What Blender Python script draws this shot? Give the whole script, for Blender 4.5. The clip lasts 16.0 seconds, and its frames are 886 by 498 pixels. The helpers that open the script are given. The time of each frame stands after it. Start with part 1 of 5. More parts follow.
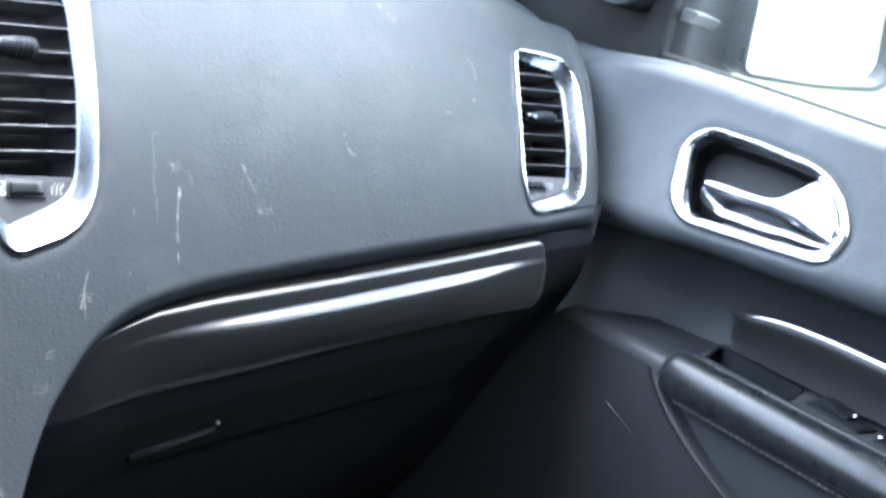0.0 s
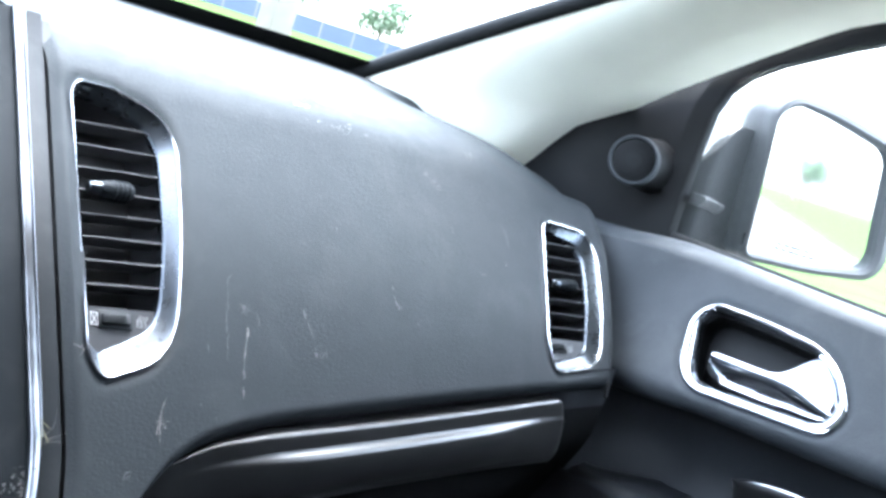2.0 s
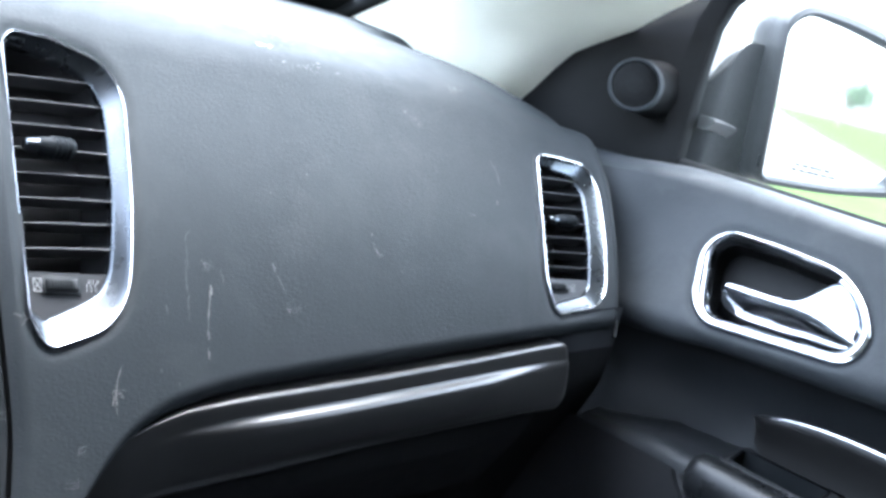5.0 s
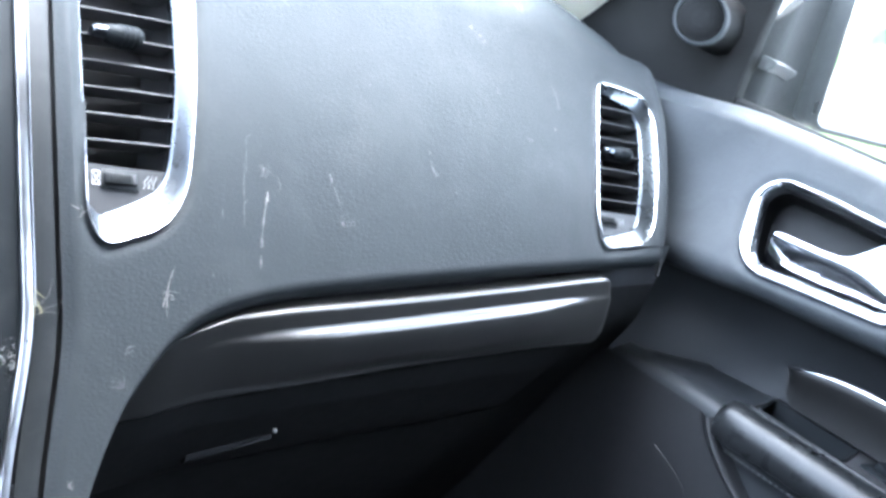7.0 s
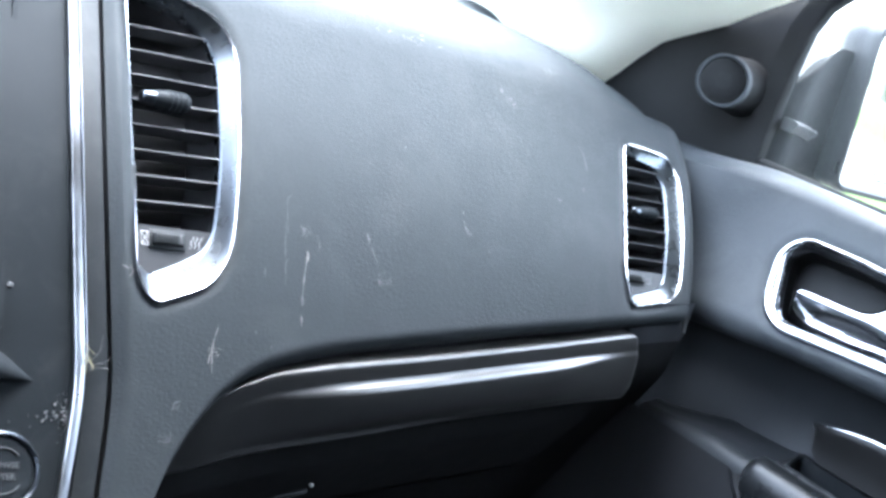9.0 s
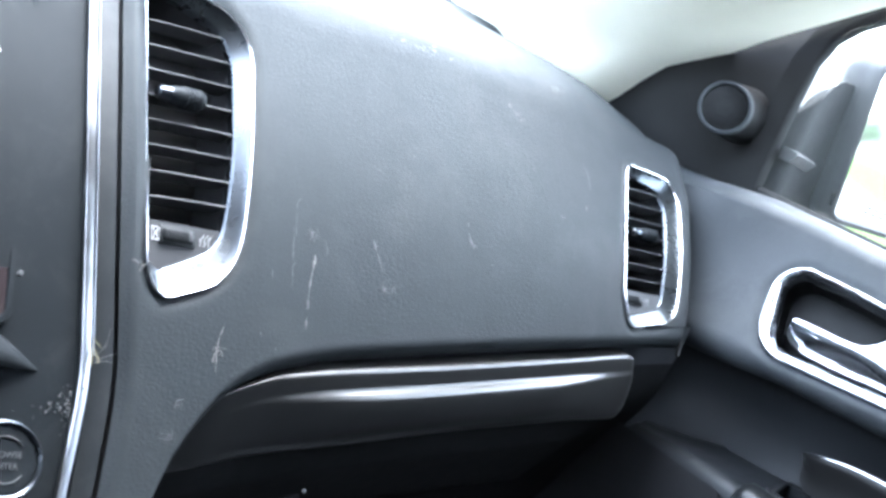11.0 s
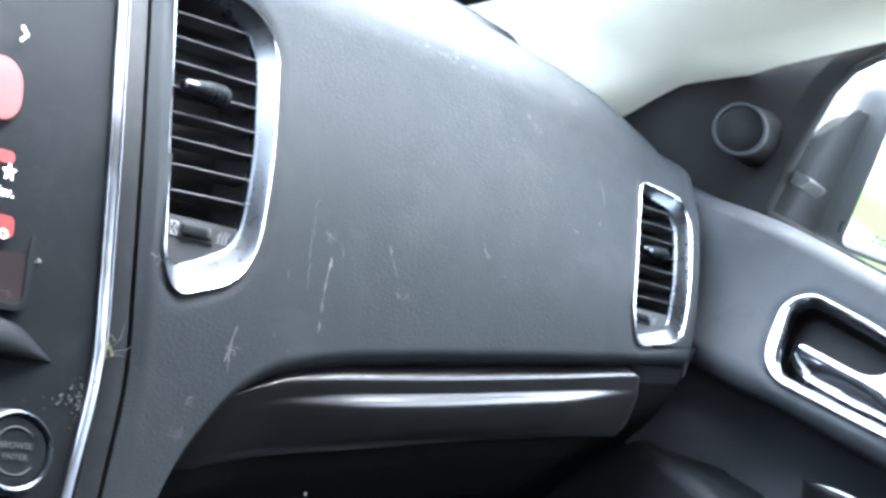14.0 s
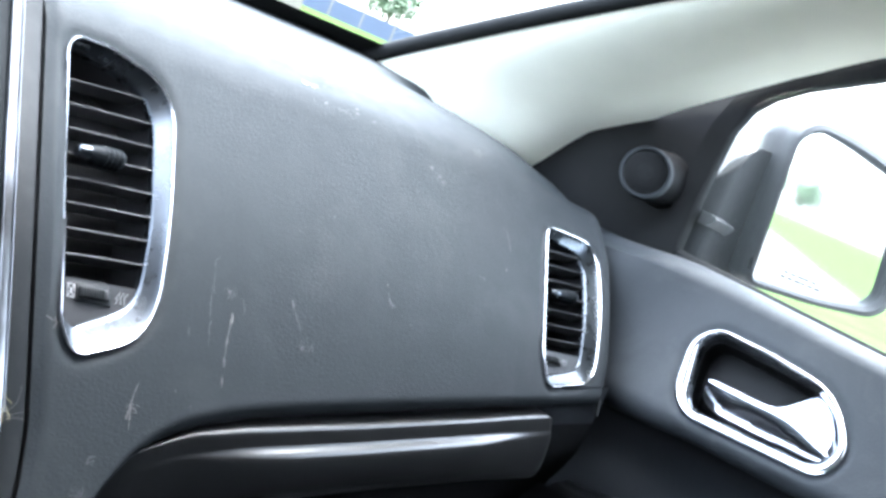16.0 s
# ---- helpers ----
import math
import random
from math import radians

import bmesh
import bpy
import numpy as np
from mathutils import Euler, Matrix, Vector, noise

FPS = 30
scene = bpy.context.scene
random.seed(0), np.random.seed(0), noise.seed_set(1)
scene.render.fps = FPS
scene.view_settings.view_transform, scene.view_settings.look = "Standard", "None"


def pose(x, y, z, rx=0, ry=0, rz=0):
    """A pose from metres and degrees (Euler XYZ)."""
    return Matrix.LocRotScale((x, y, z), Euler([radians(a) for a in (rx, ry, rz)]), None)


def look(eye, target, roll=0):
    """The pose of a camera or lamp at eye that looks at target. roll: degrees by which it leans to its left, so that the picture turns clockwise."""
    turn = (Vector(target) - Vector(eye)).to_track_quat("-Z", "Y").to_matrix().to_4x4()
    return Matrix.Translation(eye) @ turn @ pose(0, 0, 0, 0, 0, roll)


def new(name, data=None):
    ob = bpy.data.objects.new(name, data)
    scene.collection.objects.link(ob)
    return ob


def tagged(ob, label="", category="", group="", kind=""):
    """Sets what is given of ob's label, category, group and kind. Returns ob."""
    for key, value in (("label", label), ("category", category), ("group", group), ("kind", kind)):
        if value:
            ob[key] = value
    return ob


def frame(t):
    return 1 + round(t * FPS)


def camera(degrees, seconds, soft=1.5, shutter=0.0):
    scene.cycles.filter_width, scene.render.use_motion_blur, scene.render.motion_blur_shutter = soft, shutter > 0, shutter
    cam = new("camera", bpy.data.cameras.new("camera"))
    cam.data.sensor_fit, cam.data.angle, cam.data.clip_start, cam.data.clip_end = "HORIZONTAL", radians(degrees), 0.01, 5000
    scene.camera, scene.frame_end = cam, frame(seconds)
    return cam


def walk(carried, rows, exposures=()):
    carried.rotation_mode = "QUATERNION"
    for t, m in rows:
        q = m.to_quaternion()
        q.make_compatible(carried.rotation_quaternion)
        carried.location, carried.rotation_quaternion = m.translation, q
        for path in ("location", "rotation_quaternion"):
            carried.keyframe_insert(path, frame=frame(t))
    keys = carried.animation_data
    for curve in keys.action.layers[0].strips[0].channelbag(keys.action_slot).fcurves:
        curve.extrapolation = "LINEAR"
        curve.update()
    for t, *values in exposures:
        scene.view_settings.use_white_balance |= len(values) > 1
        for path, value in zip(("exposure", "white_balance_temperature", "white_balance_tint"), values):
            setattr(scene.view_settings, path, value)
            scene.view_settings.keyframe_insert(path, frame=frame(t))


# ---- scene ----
cam = camera(37.8, 16.0, 3.2)
PATH = [
    (0, (-0.345, -0.719, 0.86), (1.032, 0.633, 0.333), 14.6),
    (0.5, (-0.359, -0.714, 0.856), (1.027, 0.64, 0.364), 15.1),
    (1, (-0.375, -0.725, 0.86), (0.999, 0.674, 0.463), 13.9),
    (1.5, (-0.386, -0.724, 0.851), (0.987, 0.668, 0.425), 14.6),
    (2, (-0.446, -0.733, 0.852), (0.964, 0.66, 0.581), 18.0),
    (2.5, (-0.377, -0.746, 0.859), (1.006, 0.667, 0.557), 12.8),
    (3, (-0.355, -0.748, 0.856), (1.066, 0.621, 0.532), 11.6),
    (3.5, (-0.355, -0.75, 0.853), (1.084, 0.601, 0.53), 11.7),
    (4, (-0.364, -0.745, 0.853), (1.071, 0.611, 0.529), 12.2),
    (4.2, (-0.361, -0.736, 0.849), (1.044, 0.647, 0.513), 12.6),
    (6.3, (-0.381, -0.696, 0.851), (0.989, 0.689, 0.397), 18.2),
    (6.5, (-0.388, -0.68, 0.855), (0.994, 0.688, 0.387), 20.1),
    (7, (-0.379, -0.675, 0.849), (0.996, 0.686, 0.342), 20.0),
    (7.5, (-0.386, -0.665, 0.848), (0.983, 0.687, 0.303), 22.2),
    (8, (-0.396, -0.661, 0.848), (0.966, 0.696, 0.297), 22.9),
    (8.5, (-0.406, -0.654, 0.848), (0.955, 0.719, 0.337), 22.9),
    (9, (-0.406, -0.682, 0.852), (0.946, 0.726, 0.416), 19.7),
    (9.2, (-0.409, -0.682, 0.848), (0.951, 0.728, 0.447), 19.9),
    (11.3, (-0.422, -0.669, 0.838), (0.957, 0.725, 0.442), 22.6),
    (11.5, (-0.417, -0.674, 0.842), (0.956, 0.727, 0.453), 21.6),
    (12, (-0.412, -0.675, 0.843), (0.959, 0.728, 0.454), 21.6),
    (12.5, (-0.408, -0.678, 0.844), (0.962, 0.724, 0.447), 21.2),
    (13, (-0.419, -0.681, 0.844), (0.952, 0.727, 0.469), 22.2),
    (13.5, (-0.415, -0.671, 0.84), (0.963, 0.727, 0.459), 22.8),
    (14, (-0.433, -0.651, 0.831), (0.96, 0.732, 0.451), 25.6),
    (14.5, (-0.432, -0.645, 0.828), (0.969, 0.726, 0.43), 25.9),
    (15, (-0.431, -0.664, 0.838), (0.973, 0.713, 0.473), 24.6),
    (15.5, (-0.43, -0.671, 0.84), (0.989, 0.702, 0.518), 24.5),
    (16, (-0.42, -0.691, 0.85), (1.005, 0.685, 0.569), 23.4),
]
walk(cam, [(t, look(eye, target, roll)) for t, eye, target, roll in PATH], [(0.0, 6.2, 5650, 9), (0.5, 6.2, 5650, 9), (1.0, 6.05, 5700, 9), (1.5, 5.75, 5700, 9), (2.0, 5.45, 5700, 9), (2.5, 5.1, 5700, 9), (3.0, 5.0, 5750, 9), (4.0, 4.9, 5750, 9), (6.5, 6.15, 5700, 9), (8.0, 6.3, 5700, 9), (9.0, 5.75, 5700, 9), (11.5, 5.75, 5750, 9), (12.5, 5.5, 5750, 9), (13.5, 5.35, 5750, 9), (14.0, 5.55, 5800, 9), (15.0, 5.85, 5850, 9), (16.0, 5.3, 5850, 9)])

# ---- light and world ----
SUN_EL, SUN_ROT = radians(80), radians(50)
world = bpy.data.worlds.new("overcast_sky")
scene.world = world
world.use_nodes = True
wn = world.node_tree.nodes
sky = wn.new("ShaderNodeTexSky")
sky.sky_type, sky.sun_disc = "NISHITA", False
sky.sun_elevation, sky.sun_rotation = SUN_EL, SUN_ROT
sky.air_density, sky.dust_density, sky.ozone_density = 1.0, 4.0, 0.6
wn["Background"].inputs["Strength"].default_value = 0.14
grey = wn.new("ShaderNodeHueSaturation")
grey.inputs["Saturation"].default_value = 0.4
world.node_tree.links.new(sky.outputs[0], grey.inputs["Color"])
world.node_tree.links.new(grey.outputs[0], wn["Background"].inputs["Color"])
sun = new("sun", bpy.data.lights.new("sun", "SUN"))
sun.data.energy, sun.data.angle, sun.data.color = 0.12, radians(110), (1.0, 0.98, 0.95)
sun.matrix_world = look((0, 0, 0), (-math.sin(SUN_ROT) * math.cos(SUN_EL), -math.cos(SUN_ROT) * math.cos(SUN_EL), -math.sin(SUN_EL)))


# ---- materials ----
def material(name, colour, rough=0.5, metal=0.0, grain=0.0, grain_size=900.0, vary=0.15, vary_size=30.0, spec=0.5, leather=0.0,
             leather_size=260.0, dust=0.0, dust_size=14.0, rough_vary=0.1, coat=0.0, sheen=0.0, stretch=(1, 1, 1), worn=None):
    """A surface with colour that varies at a coarse scale, fine bump, optional leather grain and pale dust."""
    m = bpy.data.materials.new(name)
    m.use_nodes = True
    nt = m.node_tree
    n, l = nt.nodes, nt.links
    b = n["Principled BSDF"]
    co = n.new("ShaderNodeTexCoord")
    big = n.new("ShaderNodeTexNoise")
    big.inputs["Scale"].default_value, big.inputs["Detail"].default_value = vary_size, 6
    pull = n.new("ShaderNodeMapping")
    pull.inputs["Scale"].default_value = stretch
    l.new(co.outputs["Object"], pull.inputs["Vector"])
    l.new(pull.outputs["Vector"], big.inputs["Vector"])
    ramp = n.new("ShaderNodeMix")
    ramp.data_type = "RGBA"
    ramp.inputs["A"].default_value = (*[c * (1 - vary) for c in colour], 1)
    ramp.inputs["B"].default_value = (*[min(1, c * (1 + vary)) for c in colour], 1)
    l.new(big.outputs["Fac"], ramp.inputs["Factor"])
    out = ramp.outputs["Result"]
    if worn:
        bare = n.new("ShaderNodeTexNoise")
        bare.inputs["Scale"].default_value, bare.inputs["Detail"].default_value = 26.0, 7
        l.new(pull.outputs["Vector"], bare.inputs["Vector"])
        sharp = n.new("ShaderNodeMapRange")
        sharp.inputs["From Min"].default_value, sharp.inputs["From Max"].default_value = 0.40, 0.52
        l.new(bare.outputs["Fac"], sharp.inputs["Value"])
        gone = n.new("ShaderNodeMix")
        gone.data_type = "RGBA"
        gone.inputs["B"].default_value = (*worn, 1)
        l.new(sharp.outputs["Result"], gone.inputs["Factor"])
        l.new(out, gone.inputs["A"])
        out = gone.outputs["Result"]
    if dust:
        smear = n.new("ShaderNodeTexNoise")
        smear.inputs["Scale"].default_value, smear.inputs["Detail"].default_value = dust_size, 9
        smear.inputs["Roughness"].default_value = 0.68
        smear.inputs["Distortion"].default_value = 0.6
        l.new(co.outputs["Object"], smear.inputs["Vector"])
        cut = n.new("ShaderNodeMapRange")
        cut.inputs["From Min"].default_value, cut.inputs["From Max"].default_value = 0.5, 0.82
        cut.inputs["To Max"].default_value = dust
        l.new(smear.outputs["Fac"], cut.inputs["Value"])
        pale = n.new("ShaderNodeMix")
        pale.data_type = "RGBA"
        pale.inputs["B"].default_value = (0.42, 0.41, 0.39, 1)
        l.new(cut.outputs["Result"], pale.inputs["Factor"])
        l.new(out, pale.inputs["A"])
        out = pale.outputs["Result"]
    l.new(out, b.inputs["Base Color"])
    rr = n.new("ShaderNodeMapRange")
    rr.inputs["To Min"].default_value, rr.inputs["To Max"].default_value = max(0.02, rough - rough_vary), min(1, rough + rough_vary)
    fine = n.new("ShaderNodeTexNoise")
    fine.inputs["Scale"].default_value, fine.inputs["Detail"].default_value = vary_size * 3.1, 5
    l.new(co.outputs["Object"], fine.inputs["Vector"])
    l.new(fine.outputs["Fac"], rr.inputs["Value"])
    l.new(rr.outputs["Result"], b.inputs["Roughness"])
    b.inputs["Metallic"].default_value = metal
    b.inputs["Specular IOR Level"].default_value = spec
    b.inputs["Coat Weight"].default_value = coat
    b.inputs["Sheen Weight"].default_value = sheen
    height = None
    if grain:
        g = n.new("ShaderNodeTexNoise")
        g.inputs["Scale"].default_value, g.inputs["Detail"].default_value = grain_size, 3
        l.new(co.outputs["Object"], g.inputs["Vector"])
        bump = n.new("ShaderNodeBump")
        bump.inputs["Strength"].default_value, bump.inputs["Distance"].default_value = grain, 0.0006
        l.new(g.outputs["Fac"], bump.inputs["Height"])
        height = bump
    if leather:
        v = n.new("ShaderNodeTexVoronoi")
        v.feature = "DISTANCE_TO_EDGE"
        v.inputs["Scale"].default_value = leather_size
        wob = n.new("ShaderNodeTexNoise")
        wob.inputs["Scale"].default_value, wob.inputs["Detail"].default_value = leather_size * 0.8, 2
        mixv = n.new("ShaderNodeMix")
        mixv.data_type = "VECTOR"
        mixv.inputs["Factor"].default_value = 0.004
        grainwise = n.new("ShaderNodeMapping")
        grainwise.inputs["Scale"].default_value = (0.6, 1, 1)
        l.new(co.outputs["Object"], grainwise.inputs["Vector"])
        l.new(grainwise.outputs["Vector"], wob.inputs["Vector"])
        l.new(grainwise.outputs["Vector"], mixv.inputs["A"])
        l.new(wob.outputs["Color"], mixv.inputs["B"])
        l.new(mixv.outputs["Result"], v.inputs["Vector"])
        soft = n.new("ShaderNodeMapRange")
        soft.inputs["From Max"].default_value = 0.35
        soft.interpolation_type = "SMOOTHSTEP"
        l.new(v.outputs["Distance"], soft.inputs["Value"])
        lb = n.new("ShaderNodeBump")
        lb.inputs["Distance"].default_value = 0.0009
        patch = n.new("ShaderNodeTexNoise")
        patch.inputs["Scale"].default_value, patch.inputs["Detail"].default_value = 7.0, 3
        l.new(co.outputs["Object"], patch.inputs["Vector"])
        amount = n.new("ShaderNodeMapRange")
        amount.inputs["From Min"].default_value, amount.inputs["From Max"].default_value = 0.35, 0.65
        amount.inputs["To Min"].default_value, amount.inputs["To Max"].default_value = leather * 0.35, leather * 1.3
        l.new(patch.outputs["Fac"], amount.inputs["Value"])
        l.new(amount.outputs["Result"], lb.inputs["Strength"])
        l.new(soft.outputs["Result"], lb.inputs["Height"])
        if height:
            l.new(height.outputs["Normal"], lb.inputs["Normal"])
        height = lb
    if height:
        l.new(height.outputs["Normal"], b.inputs["Normal"])
    return m


def glow(name, colour, strength):
    m = bpy.data.materials.new(name)
    m.use_nodes = True
    b = m.node_tree.nodes["Principled BSDF"]
    b.inputs["Base Color"].default_value = (*colour, 1)
    b.inputs["Emission Color"].default_value = (*colour, 1)
    b.inputs["Emission Strength"].default_value = strength
    return m


def clear_glass(name, tint, dust=0.0):
    """A thin pane: see-through, with a reflection that grows towards the edge and a translucent film that lightens the
    view as haze.
    """
    m = bpy.data.materials.new(name)
    m.use_nodes = True
    n, l = m.node_tree.nodes, m.node_tree.links
    n.remove(n["Principled BSDF"])
    t, g, mix, f = (n.new(k) for k in ("ShaderNodeBsdfTransparent", "ShaderNodeBsdfGlossy", "ShaderNodeMixShader", "ShaderNodeFresnel"))
    t.inputs["Color"].default_value = (*tint, 1)
    g.inputs["Roughness"].default_value = 0.02
    f.inputs["IOR"].default_value = 1.15
    l.new(f.outputs[0], mix.inputs[0])
    l.new(t.outputs[0], mix.inputs[1])
    l.new(g.outputs[0], mix.inputs[2])
    out = mix
    # pale film stands in for haze over the view; dust sets its strength
    if dust:
        film, smear, amount = (n.new(k) for k in ("ShaderNodeBsdfTranslucent", "ShaderNodeTexNoise", "ShaderNodeMapRange"))
        film.inputs["Color"].default_value = (0.68, 0.80, 0.82, 1)
        smear.inputs["Scale"].default_value, smear.inputs["Detail"].default_value = 9.0, 6
        amount.inputs["To Min"].default_value, amount.inputs["To Max"].default_value = dust * 0.5, dust * 1.5
        l.new(smear.outputs["Fac"], amount.inputs["Value"])
        out = n.new("ShaderNodeMixShader")
        l.new(amount.outputs[0], out.inputs[0])
        l.new(mix.outputs[0], out.inputs[1])
        l.new(film.outputs[0], out.inputs[2])
    l.new(out.outputs[0], n["Material Output"].inputs["Surface"])
    return m


PAD = material("dash_vinyl", (0.0118, 0.0140, 0.0155), 0.64, spec=0.11, grain=0.12, grain_size=1500, vary=0.15, vary_size=16, stretch=(1.6, 0.3, 0.3), leather=0.145, leather_size=340, dust=0.018, dust_size=13)
DOORV = material("door_vinyl", (0.0260, 0.0295, 0.0330), 0.58, spec=0.22, grain=0.15, grain_size=1500, vary=0.1, vary_size=15, leather=0.2, leather_size=420, dust=0.05)
HARD = material("hard_plastic", (0.0216, 0.0218, 0.0229), 0.42, grain=0.2, grain_size=1800, vary=0.12, dust=0.04, dust_size=25)
SATIN = material("satin_trim", (0.0200, 0.0196, 0.0190), 0.31, vary=0.12, vary_size=20, spec=0.62, rough_vary=0.02)
RECESSLIFT = material("lightened_recess_plastic", (0.0326, 0.0341, 0.0374), 0.6, grain=0.3, grain_size=1200, vary=0.15, spec=0.2)
LOWER = material("lower_plastic", (0.0104, 0.0107, 0.0120), 0.55, grain=0.3, grain_size=1200, vary=0.15, spec=0.3)
STACK = material("stack_plastic", (0.0063, 0.0075, 0.0085), 0.55, grain=0.2, grain_size=1800, vary=0.15, spec=0.05, dust=0.015, dust_size=30)
TRIM = material("dark_trim", (0.0049, 0.0058, 0.0064), 0.5, grain=0.1, vary=0.15, vary_size=25, spec=0.15, dust=0.02, dust_size=40)
STRIP = material("worn_strip_metal", (0.2300, 0.2340, 0.2450), 0.30, metal=1.0, vary=0.2, vary_size=45, rough_vary=0.06, stretch=(1, 0.35, 0.35), worn=(0.09, 0.088, 0.088))
RIM = material("rim_chrome", (0.5386, 0.5508, 0.5692), 0.24, metal=1.0, vary=0.04, rough_vary=0.03)
BLACK = material("vent_black", (0.0252, 0.0256, 0.0273), 0.65, grain=0.1, vary=0.12, spec=0.12)
SLAT = material("vent_slat_black", (0.0225, 0.0225, 0.0240), 0.38, grain=0.1, vary=0.15, vary_size=60, dust=0.04, dust_size=60, spec=0.35)
CHROME = material("worn_chrome", (0.5904, 0.6068, 0.6314), 0.13, metal=1.0, vary=0.07, vary_size=70, rough_vary=0.02)
LEVERCHROME = material("lever_chrome", (0.4250, 0.4420, 0.4845), 0.11, metal=1.0, vary=0.05, vary_size=40, rough_vary=0.02)
SATCHROME = material("satin_chrome", (0.0565, 0.0628, 0.0703), 0.28, metal=1.0, vary=0.25, vary_size=45, rough_vary=0.04)
LEATHER = material("armrest_leather", (0.0087, 0.0094, 0.0103), 0.29, grain=0.1, vary=0.05, spec=0.20, leather=0.03, leather_size=600)
BLADE = material("blade_satin", (0.0062, 0.0062, 0.0064), 0.42, vary=0.1, vary_size=25, spec=0.3)
PILLAR = material("pillar_cloth", (0.8800, 0.8700, 0.7500), 0.9, grain=0.5, grain_size=1600, vary=0.05, vary_size=25, spec=0.2)
HEADLINER = material("headliner_cloth", (0.45, 0.45, 0.43), 0.95, grain=0.4, grain_size=1400, vary=0.05, spec=0.1)
CARPET = material("carpet", (0.012, 0.012, 0.013), 0.95, grain=0.8, grain_size=700, vary=0.25, vary_size=60, spec=0.1)
PALE = material("pale_mark", (0.2860, 0.2860, 0.2788), 0.85, vary=0.35, vary_size=200)
SCUFF = material("pale_scuff", (0.0391, 0.0408, 0.0408), 0.8, vary=0.3, vary_size=300)
FAINT = material("faint_scuff", (0.0240, 0.0260, 0.0275), 0.8, vary=0.3, vary_size=300)
TRACE = material("barely_seen_scuff", (0.0180, 0.0203, 0.0220), 0.75, vary=0.3, vary_size=300)
HAIR = material("pale_lint", (0.0615, 0.0615, 0.0592), 0.8, vary=0.2, vary_size=200)
STRAW = material("dry_grass", (0.0950, 0.0850, 0.0430), 0.8, vary=0.3, vary_size=150)
PRINT = material("white_print", (0.2500, 0.2550, 0.2600), 0.6, vary=0.05)
SCREEN = material("screen_glass", (0.012, 0.009, 0.010), 0.12, vary=0.1, dust=0.03, dust_size=40)
GLOWRED = glow("screen_red", (0.16, 0.008, 0.008), 0.0055)
GLOWWHITE = glow("screen_white", (0.8, 0.8, 0.8), 0.05)
RUBBER = material("rubber_seal", (0.014, 0.0145, 0.015), 0.8, grain=0.2, vary=0.1, spec=0.1)
PAINT = material("silver_paint", (0.4836, 0.4960, 0.5084), 0.35, metal=0.0, vary=0.04, coat=0.4)
HOLLOW = material("door_hollow_plastic", (0.0135, 0.0150, 0.0168), 0.5, grain=0.1, vary=0.15, vary_size=25, spec=0.2)
CORNER = material("corner_plastic", (0.0051, 0.0053, 0.0056), 0.55, grain=0.3, grain_size=1800, vary=0.12, spec=0.12)
MIRRORBLACK = material("mirror_plastic", (0.0041, 0.0043, 0.0046), 0.75, grain=0.3, vary=0.1, spec=0.2)
HOUSING = material("mirror_rim_plastic", (0.0300, 0.0305, 0.0320), 0.5, grain=0.3, vary=0.1, spec=0.3)
MIRROR = material("mirror_glass", (0.86, 0.89, 0.89), 0.03, metal=1.0, vary=0.02, rough_vary=0.0)
GLASS = clear_glass("tinted_glass", (0.76, 0.79, 0.785))
HAZYGLASS = clear_glass("hazy_side_glass", (0.80, 0.83, 0.82), 0.009)
STITCH = material("grey_thread", (0.1040, 0.1060, 0.1080), 0.8, vary=0.2, vary_size=400)
GRASS = material("lawn", (0.0340, 0.0540, 0.0180), 0.95, vary=0.35, vary_size=1.3, spec=0.0)
ROAD = material("pale_gravel", (0.0472, 0.0428, 0.0389), 0.95, grain=0.6, grain_size=60, vary=0.2, vary_size=2.0, spec=0.2)
LEAF = material("foliage", (0.075, 0.105, 0.062), 0.7, vary=0.5, vary_size=2.0, spec=0.2)
BARK = material("bark", (0.12, 0.09, 0.07), 0.9, grain=0.5, grain_size=30, vary=0.3, vary_size=6)
BLUE = material("blue_sheet", (0.0360, 0.0496, 0.0840), 0.6, vary=0.12, vary_size=0.7)
TIMBER = material("weathered_timber", (0.13, 0.115, 0.095), 0.85, grain=0.4, grain_size=40, vary=0.25, vary_size=5)


# ---- mesh helpers ----
def smooth(t):
    t = min(1.0, max(0.0, t))
    return t * t * (3 - 2 * t)


def finish(bm, sharp=38):
    bmesh.ops.recalc_face_normals(bm, faces=bm.faces)
    for f in bm.faces:
        f.smooth = True
    for e in bm.edges:
        e.smooth = len(e.link_faces) == 2 and e.calc_face_angle(0.0) < radians(sharp)


def face_cabin(ob, towards):
    """Turns a pane's faces towards the cabin."""
    if ob.data.polygons[len(ob.data.polygons) // 2].normal.dot(Vector(towards)) < 0:
        ob.data.flip_normals()


def part(name, bm, mat, parent=None, label="", sharp=38, keep=False):
    """Links a bmesh as one mesh object, under a thing or a part where one is given."""
    if not keep:
        finish(bm, sharp)
    me = bpy.data.meshes.new(name)
    bm.to_mesh(me)
    bm.free()
    me.materials.append(mat)
    ob = new(name, me)
    ob.parent = parent
    if label:
        tagged(ob, label)
    return ob


def thing(name, label, category, at=(0, 0, 0), group="", kind=""):
    return tagged(new(name), label, category, group, kind)


